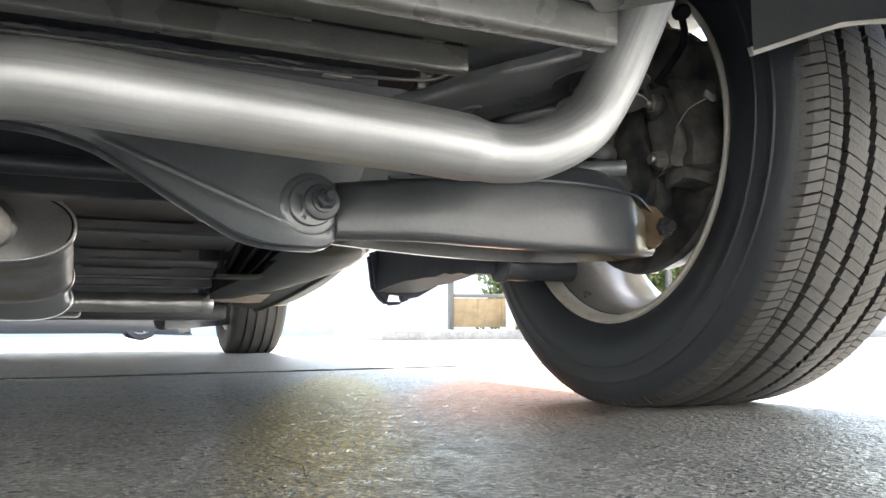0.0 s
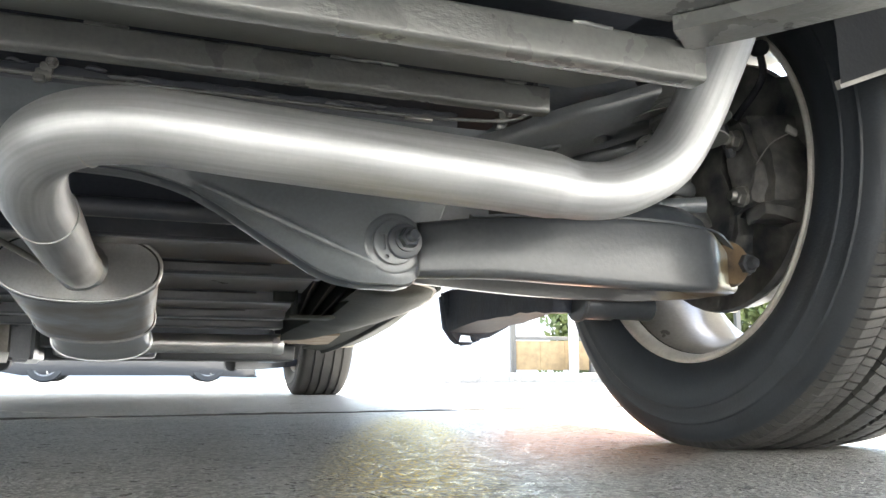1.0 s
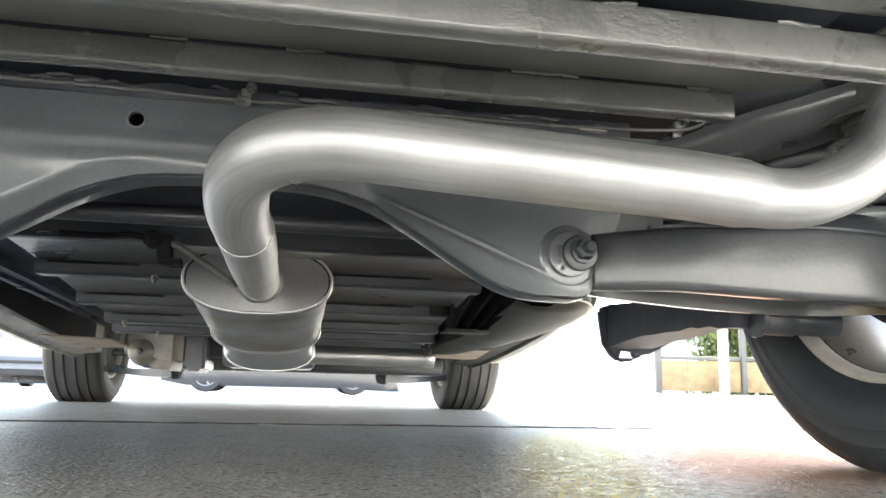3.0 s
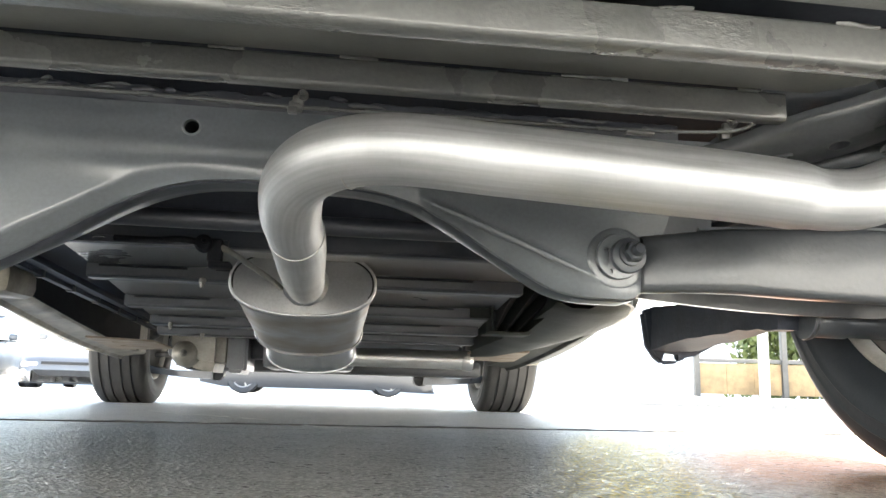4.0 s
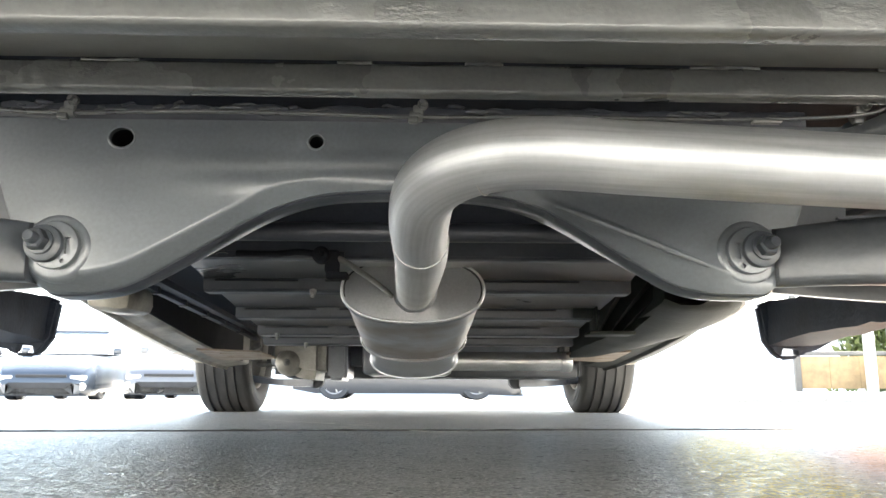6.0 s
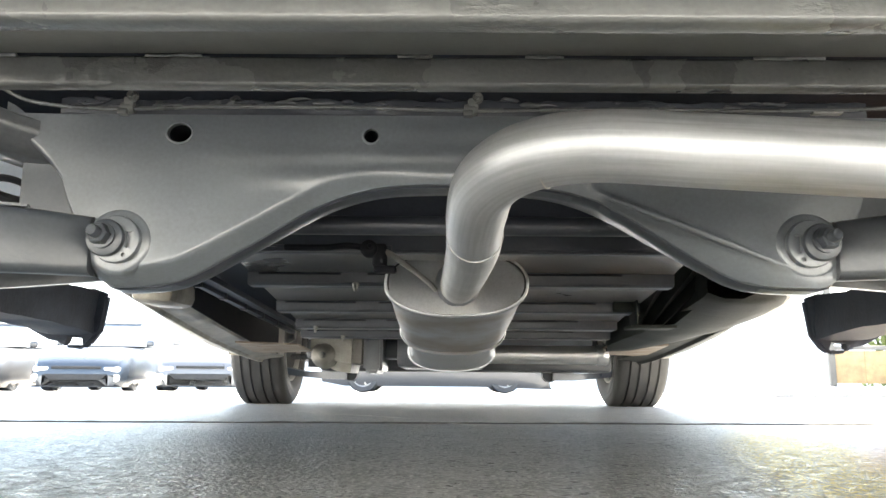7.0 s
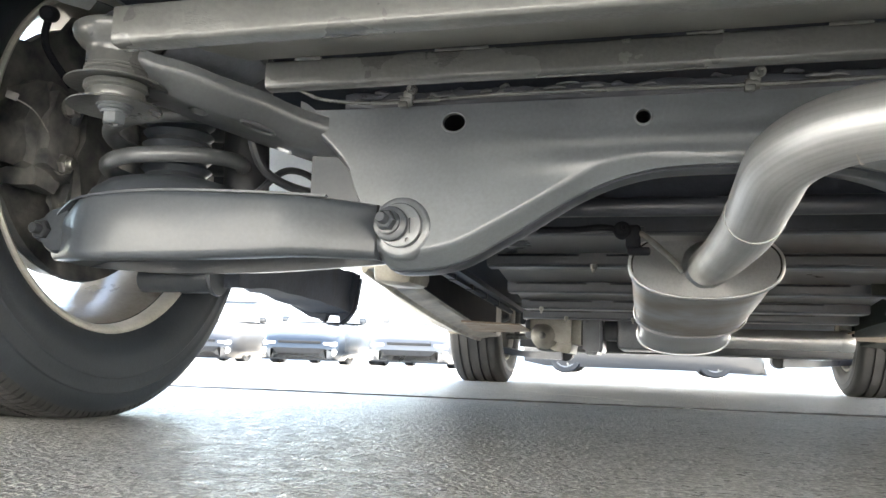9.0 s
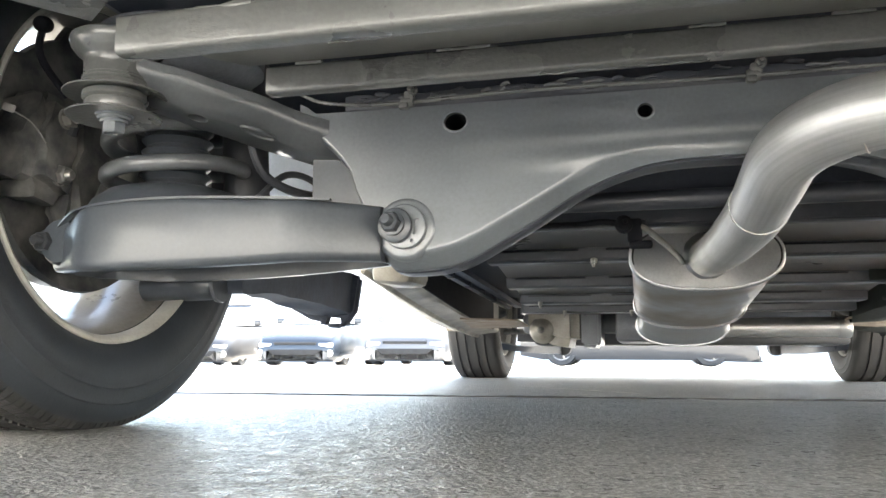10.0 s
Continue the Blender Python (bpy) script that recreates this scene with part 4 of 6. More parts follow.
def arm(s):
    """The pressed lower arm of one rear wheel with spring, seat and bump stop."""
    bm = bmesh.new()
    n = 26
    rings = []
    for i in range(n + 1):
        t = i / n
        x = 0.335 + (0.69 - 0.335) * t
        zt = 0.228 + 0.004 * t + (0.006 * math.exp(-((t - 0.62) / 0.25) ** 2)) - 0.03 * max(0, (t - 0.8) / 0.2) ** 1.3
        zb = 0.1745 - 0.008 * math.sin(min(1, t * 1.6) * math.pi / 2) + 0.004 * max(0, (t - 0.8) / 0.2)
        y0 = -0.05 - 0.010 * math.sin(t * math.pi) + 0.03 * max(0, (t - 0.84) / 0.16) + 0.044 * max(0, 1 - t / 0.2) ** 1.3
        y1 = 0.05 + 0.03 * math.sin(min(1, t * 1.4) * math.pi / 2) - 0.02 * max(0, (t - 0.75) / 0.25)
        r = 0.008
        ring = []
        for cy, cz, a0 in ((y1 - r, zt - r, 0), (y0 + r, zt - r, 90), (y0 + r, zb + r, 180), (y1 - r, zb + r, 270)):
            if a0 == 270 and 0 < i < n:
                # open channel below
                up = 0.022 * min(1, 6 * t, 6 * (1 - t))
                ring += [(x * s, y0 + 0.016, zb), (x * s, y0 + 0.018, zb + up), (x * s, y1 - 0.018, zb + up), (x * s, y1 - 0.016, zb)]
            elif a0 == 270:
                ring += [(x * s, q, zb) for q in (y0 + 0.016, y0 + 0.018, y1 - 0.018, y1 - 0.016)]
            for k in range(5):
                a = radians(a0 + 22.5 * k)
                ring.append((x * s, cy + r * math.cos(a) + 0.0008 * noise.noise((x * 40, cz * 60, 1)), cz + r * math.sin(a)))
        rings.append([bm.verts.new(p) for p in ring])
    for a, b in zip(rings, rings[1:]):
        for k in range(len(a)):
            q = (k + 1) % len(a)
            bm.faces.new((a[k], a[q], b[q], b[k]))
    bm.faces.new(rings[0])
    bm.faces.new(list(reversed(rings[-1])))
    a = part("lower_arm", bm, WORN_ARM if s > 0 else ARM_PAINT, car, "grey-painted pressed steel lower arm with a rusty end" if s > 0 else "grey-painted pressed steel lower suspension arm", 40)
    # folded flange on the rear top edge and seam below
    fl = [(0.37 * s, -0.046, 0.2275), (0.45 * s, -0.053, 0.2315), (0.55 * s, -0.056, 0.2345), (0.63 * s, -0.05, 0.2305), (0.665 * s, -0.037, 0.2195), (0.69 * s, -0.02, 0.205)]
    part("flange", bent_box(bmesh.new(), smooth_path(fl, 4), 0.006, 0.0022, 0.0007), ARM_PAINT, a)
    bm = lathe(bmesh.new(), [(0, 0.0), (0.022, 0), (0.025, 0.004), (0.025, 0.05), (0.022, 0.055), (0, 0.055)], along((0.672 * s, 0.02, 0.2), (0.672 * s, -0.6, 0.2)), 24)
    part("outer_bush", bm, RUSTY if s > 0 else ARM_PAINT, a, "rusty outer bush of the arm" if s > 0 else "dirty outer bush of the arm")
    part("outer_bolt", hexbolt(bmesh.new(), (0.69 * s, -0.03, 0.2), (0.69 * s, -0.05, 0.2), 0.006, 0.009, 0.013), BLACK_PLASTIC, a)
    # spring seat, coil spring and bellows
    m0 = Matrix.Translation((0.585 * s, 0.035, 0))
    part("spring_seat", lathe(bmesh.new(), [(0, 0.262), (0.05, 0.262), (0.07, 0.256), (0.084, 0.245), (0.092, 0.23), (0, 0.23)], m0, 40), ARM_PAINT, a)
    turns, pts = 2.6, []
    for k in range(int(turns * 28) + 1):
        ang = 2 * math.pi * k / 28 + 1.9
        pts.append((0.585 * s + 0.071 * math.cos(ang), 0.035 + 0.071 * math.sin(ang), 0.268 + 0.042 * k / 28 * (0.45 if k < 14 else 1) + (0.0 if k < 14 else -0.0115)))
    spring = part("coil_spring", tube(bmesh.new(), pts, 0.0085, 14), RAIL, car, "grey coated coil spring on the lower arm", 60)
    prof = [(0, 0.262)]
    for k in range(9):
        prof += [(0.038, 0.264 + k * 0.013), (0.031, 0.2705 + k * 0.013)]
    part("bump_stop", lathe(bmesh.new(), prof + [(0, 0.385)], m0, 32), ARM_PAINT, spring, "ribbed grey-painted rubber bump stop")
    part("upper_seat", lathe(bmesh.new(), [(0, 0.43), (0.09, 0.43), (0.09, 0.40), (0.075, 0.385), (0.05, 0.38), (0, 0.38)], m0, 36), DARK_PAINT, spring)
    # stabiliser link: round bar over the arm
    if s > 0:
        part("track_rod", tube(bmesh.new(), [(0.52, 0.08, 0.262), (0.58, 0.0, 0.26), (0.645, -0.03, 0.262)], 0.0085, 14), UNDERCOAT, a)
    shock = lathe(bmesh.new(), [(0, 0.2), (0.026, 0.2), (0.026, 0.36), (0.03, 0.362), (0.03, 0.5), (0, 0.5)], Matrix.Translation((0.515 * s, 0.1, 0)) @ Matrix.Rotation(radians(4 * s), 4, "Y"), 24)
    part("shock_absorber", shock, BLACK_PLASTIC, car, "black shock absorber beside the spring")
    for q, pts in enumerate(([(0.505, 0.03, 0.36), (0.492, 0.02, 0.32), (0.48, 0.04, 0.275), (0.45, 0.09, 0.262), (0.43, 0.14, 0.28), (0.425, 0.15, 0.33)], [(0.5, 0.06, 0.255), (0.475, 0.08, 0.285), (0.452, 0.11, 0.28), (0.44, 0.13, 0.25), (0.43, 0.14, 0.23)], [(0.47, 0.16, 0.36), (0.465, 0.15, 0.31), (0.455, 0.14, 0.295), (0.42, 0.15, 0.3), (0.4, 0.16, 0.33)])):
        part("sensor_cable", tube(bmesh.new(), smooth_path([(x * s, y, z) for x, y, z in pts], 6), (0.005, 0.004, 0.0065)[q], 8), BLACK_PLASTIC, a)
    # trailing link and its body bracket, ahead of the wheel
    bm = lathe(bmesh.new(), [(0, 0), (0.0165, 0), (0.0185, 0.003), (0.0185, 0.045), (0.0165, 0.05), (0.0165, 0.1), (0.012, 0.104), (0, 0.104)], along((0.575 * s, 0.12, 0.168), (0.7 * s, 0.125, 0.165)), 24)
    lathe(bm, [(0.0, 0.0), (0.0215, 0.0), (0.0225, 0.003), (0.0215, 0.006), (0.016, 0.007), (0, 0.007)], along((0.572 * s, 0.12, 0.168), (0.7 * s, 0.125, 0.165)), 24)
    link = part("toe_link", bm, ARM_PAINT, car, "dark toe link with rubber bush under the arm")
    part("link_bolt", hexbolt(bmesh.new(), (0.665 * s, 0.125, 0.166), (0.685 * s, 0.125, 0.166), 0.006, 0.01, 0.012), DARK_IRON, link)
    bm = bmesh.new()
    out = [(0.575, 0.225), (0.60, 0.235), (0.685, 0.232), (0.715, 0.215), (0.712, 0.172), (0.67, 0.15), (0.648, 0.146), (0.64, 0.137), (0.612, 0.134), (0.597, 0.145), (0.583, 0.165)]
    prism(bm, [(x * s, z) for x, z in out], 0.6, 0.618, "y", 0.005)
    br = part("link_bracket", bm, LINK, car, "dark bracket of the trailing link ahead of the wheel")
    cut(br, [tube(bmesh.new(), [(0.625 * s, 0.55, 0.1475), (0.625 * s, 0.7, 0.1475)], 1, section=lambda i: [(-0.015, -0.006), (0.015, -0.006), (0.013, 0.005), (-0.011, 0.007)], upright=True)])
    tr = bent_box(bmesh.new(), [(0.565 * s, 0.13, 0.172), (0.575 * s, 0.22, 0.182), (0.60 * s, 0.4, 0.192), (0.63 * s, 0.62, 0.195)], [0.035, 0.05, 0.07, 0.07], [0.03, 0.035, 0.055, 0.075], 0.006)
    bmesh.ops.subdivide_edges(tr, edges=tr.edges[:], cuts=3, use_grid_fill=True)
    for v in tr.verts:
        v.co += noise.noise_vector(v.co * 24) * 0.005
    part("trailing_link", tr, LINK, br, "dark pressed trailing link")


for side in (-1, 1):
    arm(side)


# ---- wheels ----
def tread_r(x):
    x = abs(x)
    return TYRE_R - 0.0045 * (x / 0.085) ** 2 if x < 0.085 else TYRE_R - 0.0045 - 0.55 * (x - 0.085) - 45 * (x - 0.085) ** 2


def tyre_mesh(blocks):
    """Carcass about the x axis; with blocks it carries a road tread of separate lugs, else plain ribs."""
    bm = bmesh.new()
    rot = Matrix.Rotation(radians(90), 4, "Y")
    drop = 0.008
    half = [(0.076, 0.2), (0.083, 0.206), (0.09, 0.2125), (0.098, 0.223), (0.1035, 0.238), (0.105, 0.249), (0.1049, 0.2565), (0.1056, 0.258), (0.1055, 0.2605), (0.1044, 0.262), (0.1035, 0.269), (0.1022, 0.276), (0.1026, 0.2775), (0.1024, 0.279), (0.1008, 0.2805)]
    prof = [(r, x) for x, r in half]
    xs = [0.0985, 0.094, 0.088, 0.08]
    if blocks:
        prof += [(tread_r(x) - (0.0003 if x > 0.093 else drop * 0.35 if x > 0.087 else drop), x) for x in xs + [0.06, 0.03]]
        prof = prof + [(r, -x) for r, x in reversed(prof)]
    else:
        prof += [(tread_r(x), x) for x in xs + [0.063]]
        for c in (0.055, 0.02):
            prof += [(tread_r(c + 0.005), c + 0.005), (tread_r(c) - 0.008, c + 0.004), (tread_r(c) - 0.008, c - 0.004), (tread_r(c - 0.005), c - 0.005)]
        prof = prof + [(r, -x) for r, x in reversed(prof)]
    lathe(bm, prof, rot, 96)
    bm.transform(Matrix.Diagonal((1.06, 1, 1, 1)))
    return bm


def lugs_mesh():
    """Tread lugs: slanted blocks in five rows with sipes between; shoulder lugs wrap down the sidewall."""
    bm = bmesh.new()

    def lug(t0, t1, xs, slant, skew, deep=0.0095):
        top, low = [], []
        for side, t in ((-1, t0), (1, t1)):
            for x in xs:
                u = x + skew * side
                ang = t + slant * x
                edge = 0.0012 if abs(x) > 0.0945 else 0.0007 if x in (xs[0], xs[-1]) else 0.0
                r = tread_r(u) - edge
                top.append(bm.verts.new((u, r * math.cos(ang), r * math.sin(ang))))
                r -= deep
                low.append(bm.verts.new((u, r * math.cos(ang), r * math.sin(ang))))
        n = len(xs)
        for k in range(n - 1):
            bm.faces.new((top[k], top[k + 1], top[n + k + 1], top[n + k]))
            bm.faces.new((top[k], low[k], low[k + 1], top[k + 1]))
            bm.faces.new((top[n + k + 1], low[n + k + 1], low[n + k], top[n + k]))
        bm.faces.new((top[0], top[n], low[n], low[0]))
        bm.faces.new((top[n - 1], low[n - 1], low[2 * n - 1], top[2 * n - 1]))

    outer, inner = (0.0675, 0.074, 0.08, 0.085, 0.09, 0.095), (0.0525, 0.06, 0.0663)
    rows = [(180, 0.17, outer, 0.9, 0.0), (180, 0.15, inner, -0.6, 0.0), (165, 0.15, (0.0205, 0.033, 0.0445), -1.5, 0.001), (165, 0.15, (-0.0125, 0.0, 0.0125), 1.5, -0.001)]
    rows += [(c, g, tuple(-x for x in reversed(xs)), -k, -q) for c, g, xs, k, q in rows[:3]]
    for count, gap, xs, slant, skew in rows:
        step = 2 * math.pi / count
        for k in range(count):
            j = step * 0.06 * math.sin(k * 1.7)
            lug(k * step + j, (k + 1 - gap) * step, xs, slant, skew)
    bm.transform(Matrix.Diagonal((1.06, 1, 1, 1)))
    return bm


def rim_mesh():
    """An alloy rim about x: barrel, flanges and seven open spokes; the face is at +x."""
    bm = bmesh.new()
    rot = Matrix.Rotation(radians(90), 4, "Y")
    prof = [(0.1968, -0.0742), (0.191, -0.067), (0.186, -0.05), (0.178, -0.03), (0.176, 0.03), (0.183, 0.055), (0.193, 0.07), (0.197, 0.08), (0.205, 0.088), (0.209, 0.0865), (0.203, 0.079), (0.2, 0.07), (0.19, 0.06), (0.185, 0.03), (0.187, -0.03), (0.193, -0.06)]
    lathe(bm, prof, rot, 72, closed=True)
    lathe(bm, [(0, 0.078), (0.03, 0.078), (0.034, 0.072), (0.062, 0.066), (0.07, 0.058), (0.07, 0.042), (0.06, 0.036), (0, 0.036)], rot, 40)
    for k in range(7):
        a = 2 * math.pi * k / 7 + 0.4
        m = Matrix.Rotation(a, 4, "X")
        pts = [(0.05, 0, 0.05), (0.062, 0, 0.09), (0.068, 0, 0.14), (0.07, 0, 0.192)]
        q = bmesh.new()
        bent_box(q, pts, [0.05, 0.036, 0.038, 0.056], [0.024, 0.022, 0.02, 0.018], 0.004)
        q.transform(m)
        tmp = bpy.data.meshes.new("tmp")
        q.to_mesh(tmp)
        q.free()
        bm.from_mesh(tmp)
        bpy.data.meshes.remove(tmp)
    return bm


def wheel(name, x, y, s, blocks, shared={}):
    """A wheel with its outer face towards s along x."""
    w = new(name)
    w.parent = car
    w.matrix_basis = pose(x, y, TYRE_R - 0.006, 0, 0, 0 if s > 0 else 180)
    tagged(w, "alloy car wheel with a dusty all-season tyre on concrete" if blocks else "alloy car wheel with a ribbed tyre on concrete")
    if blocks not in shared:
        t = part("tyre", tyre_mesh(blocks), RUBBER if blocks else TREAD_RUBBER, w, "black rubber tyre", 30)
        r = part("rim", rim_mesh(), ALLOY, w, "silver alloy rim", 35)
        bead = lathe(bmesh.new(), [(0.199, -0.0815), (0.2055, -0.086), (0.209, -0.0905), (0.208, -0.094), (0.205, -0.0955), (0.202, -0.094), (0.1995, -0.0895), (0.198, -0.083), (0.1975, -0.0755), (0.199, -0.074)], Matrix.Rotation(radians(90), 4, "Y"), 96, closed=True)
        made = [t, r, part("rim_flange", bead, BEAD, w, "dull brownish rim flange", 35)]
        if blocks:
            made.append(part("tread", lugs_mesh(), TREAD_RUBBER, w, "dusty tread lugs with sipes", 30))
        shared[blocks] = made
    else:
        for o in shared[blocks]:
            c = o.copy()
            scene.collection.objects.link(c)
            c.parent = w
    return w


def lumpy(bm, cuts, amount):
    """Roughens a casting."""
    if cuts:
        bmesh.ops.triangulate(bm, faces=[f for f in bm.faces if len(f.verts) > 4])
        bmesh.ops.subdivide_edges(bm, edges=bm.edges[:], cuts=cuts, use_grid_fill=True)
    for v in bm.verts:
        v.co += noise.noise_vector(v.co * 28) * amount + noise.noise_vector(v.co * 75) * amount * 0.4


def brake(x, y, s, front):
    """Backing plate, disc, caliper and knuckle inside a wheel."""
    z = TYRE_R - 0.006
    bm = lathe(bmesh.new(), [(0, 0.0), (0.05, 0.0), (0.06, 0.012), (0.132, 0.016), (0.145, 0.012), (0.147, 0.02), (0.128, 0.024), (0, 0.024)], along((x - 0.055 * s, y, z), (x + 1 * s, y, z)), 48)
    for v in bm.verts:
        dy, dz = v.co.y - y, v.co.z - z
        r = math.hypot(dy, dz)
        if r > 0.12 and dz > -0.07:
            f = 1 + 0.235 * min(1, (dz + 0.07) / 0.06) * (0.5 if 110 < math.degrees(math.atan2(dz, dy)) < 142 else 1)
            v.co.y, v.co.z = y + dy * f, z + dz * f
    k = part("brake_shield", bm, DARK_IRON, car, "dirty dark brake backing plate")
    part("brake_disc", lathe(bmesh.new(), [(0, 0), (0.14, 0), (0.14, 0.018), (0.075, 0.018), (0.07, 0.05), (0, 0.05)], along((x - 0.02 * s, y, z), (x + s, y, z)), 48), STEEL, k)
    if front:
        bm = lathe(bmesh.new(), [(0, -0.05), (0.03, -0.05), (0.045, -0.02), (0.05, 0.0), (0, 0)], along((x - 0.055 * s, y, z), (x + s, y, z)), 24)
        part("hub", bm, DARK_IRON, k)
        return
    bm = bmesh.new()
    out = [(y - 0.06, z - 0.125), (y - 0.02, z - 0.13), (y + 0.03, z - 0.06), (y + 0.07, z - 0.03), (y + 0.07, z + 0.06), (y + 0.02, z + 0.1), (y - 0.05, z + 0.09), (y - 0.09, z + 0.03), (y - 0.085, z - 0.06)]
    prism(bm, out, (x - 0.1 * s), (x - 0.055 * s), "x", 0.008)
    lumpy(bm, 3, 0.012)
    part("knuckle", bm, DARK_IRON, k, "dirty cast knuckle")
    for pts, rad in (([(-0.11, -0.05, -0.06), (-0.12, -0.03, 0.0), (-0.11, -0.045, 0.06)], 0.016), ([(-0.105, 0.0, 0.09), (-0.13, -0.02, 0.12), (-0.16, -0.02, 0.15)], 0.02), ([(-0.1, -0.1, -0.1), (-0.11, -0.06, -0.08), (-0.115, 0.0, -0.07)], 0.014)):
        bm = tube(bmesh.new(), smooth_path([(x + a * s, y + b, z + c) for a, b, c in pts], 6), rad, 14)
        lumpy(bm, 0, 0.006)
        part("casting_rib", bm, DARK_IRON, k)
    bm = bmesh.new()
    out = [(y - 0.145, z - 0.05), (y - 0.09, z - 0.06), (y - 0.075, z), (y - 0.08, z + 0.06), (y - 0.13, z + 0.07), (y - 0.15, z + 0.01)]
    prism(bm, out, x - 0.10 * s, x - 0.02 * s, "x", 0.014)
    lumpy(bm, 3, 0.009)
    part("caliper", bm, DARK_IRON, k, "dusty dark brake caliper")
    for dy, dz in ((-0.115, -0.03), (-0.11, 0.035)):
        part("caliper_bolt", hexbolt(bmesh.new(), (x - 0.10 * s, y + dy, z + dz), (x - 0.118 * s, y + dy, z + dz), 0.006, 0.009, 0.0115), STEEL, k)
    hose = smooth_path([(x - 0.1 * s, y - 0.1, z + 0.02), (x - 0.13 * s, y - 0.11, z + 0.07), (x - 0.14 * s, y - 0.06, z + 0.13), (x - 0.2 * s, y, z + 0.15)], 6)
    part("brake_hose", tube(bmesh.new(), hose, 0.006, 10), BLACK_PLASTIC, k)
    end = Vector((0.7 * s, y - 0.155, z + 0.125))
    part("cable_grommet", lathe(bmesh.new(), [(0, -0.012), (0.006, -0.012), (0.0085, -0.008), (0.009, 0.0), (0.0085, 0.008), (0.006, 0.012), (0, 0.012)], along(end, end + Vector((0.4 * s, 0.8, 0.3))), 24), RUBBER_AND_SHADE, k, "black rubber grommet")
    part("grommet_stay", tube(bmesh.new(), smooth_path([end, end + Vector((0.01 * s, 0.01, -0.03)), (x - 0.1 * s, y - 0.11, z + 0.06)], 5), 0.004, 8), RUBBER_AND_SHADE, k)
    clip = box(bmesh.new(), -0.007, 0.007, -0.002, 0.002, -0.004, 0.004, 0.0015, Matrix.Translation((0.7 * s, y - 0.192, z + 0.022)) @ Matrix.Rotation(radians(20), 4, "Y"))
    tube(clip, smooth_path([(0.7 * s, y - 0.192, z + 0.021), (0.69 * s, y - 0.172, z + 0.012), (0.69 * s, y - 0.15, z - 0.004)], 5), 0.0007, 6)
    part("sensor_clip", clip, DUSTY, k, "pale plastic sensor clip with its thin wire")


for side in (-1, 1):
    wheel("rear_wheel", TRACK_R * side, REAR_Y - 0.008 * side, side, True)
    brake(TRACK_R * side, REAR_Y - 0.008 * side, side, False)
    wheel("front_wheel", TRACK_F * side, FRONT_Y, side, False)
    brake(TRACK_F * side, FRONT_Y, side, True)


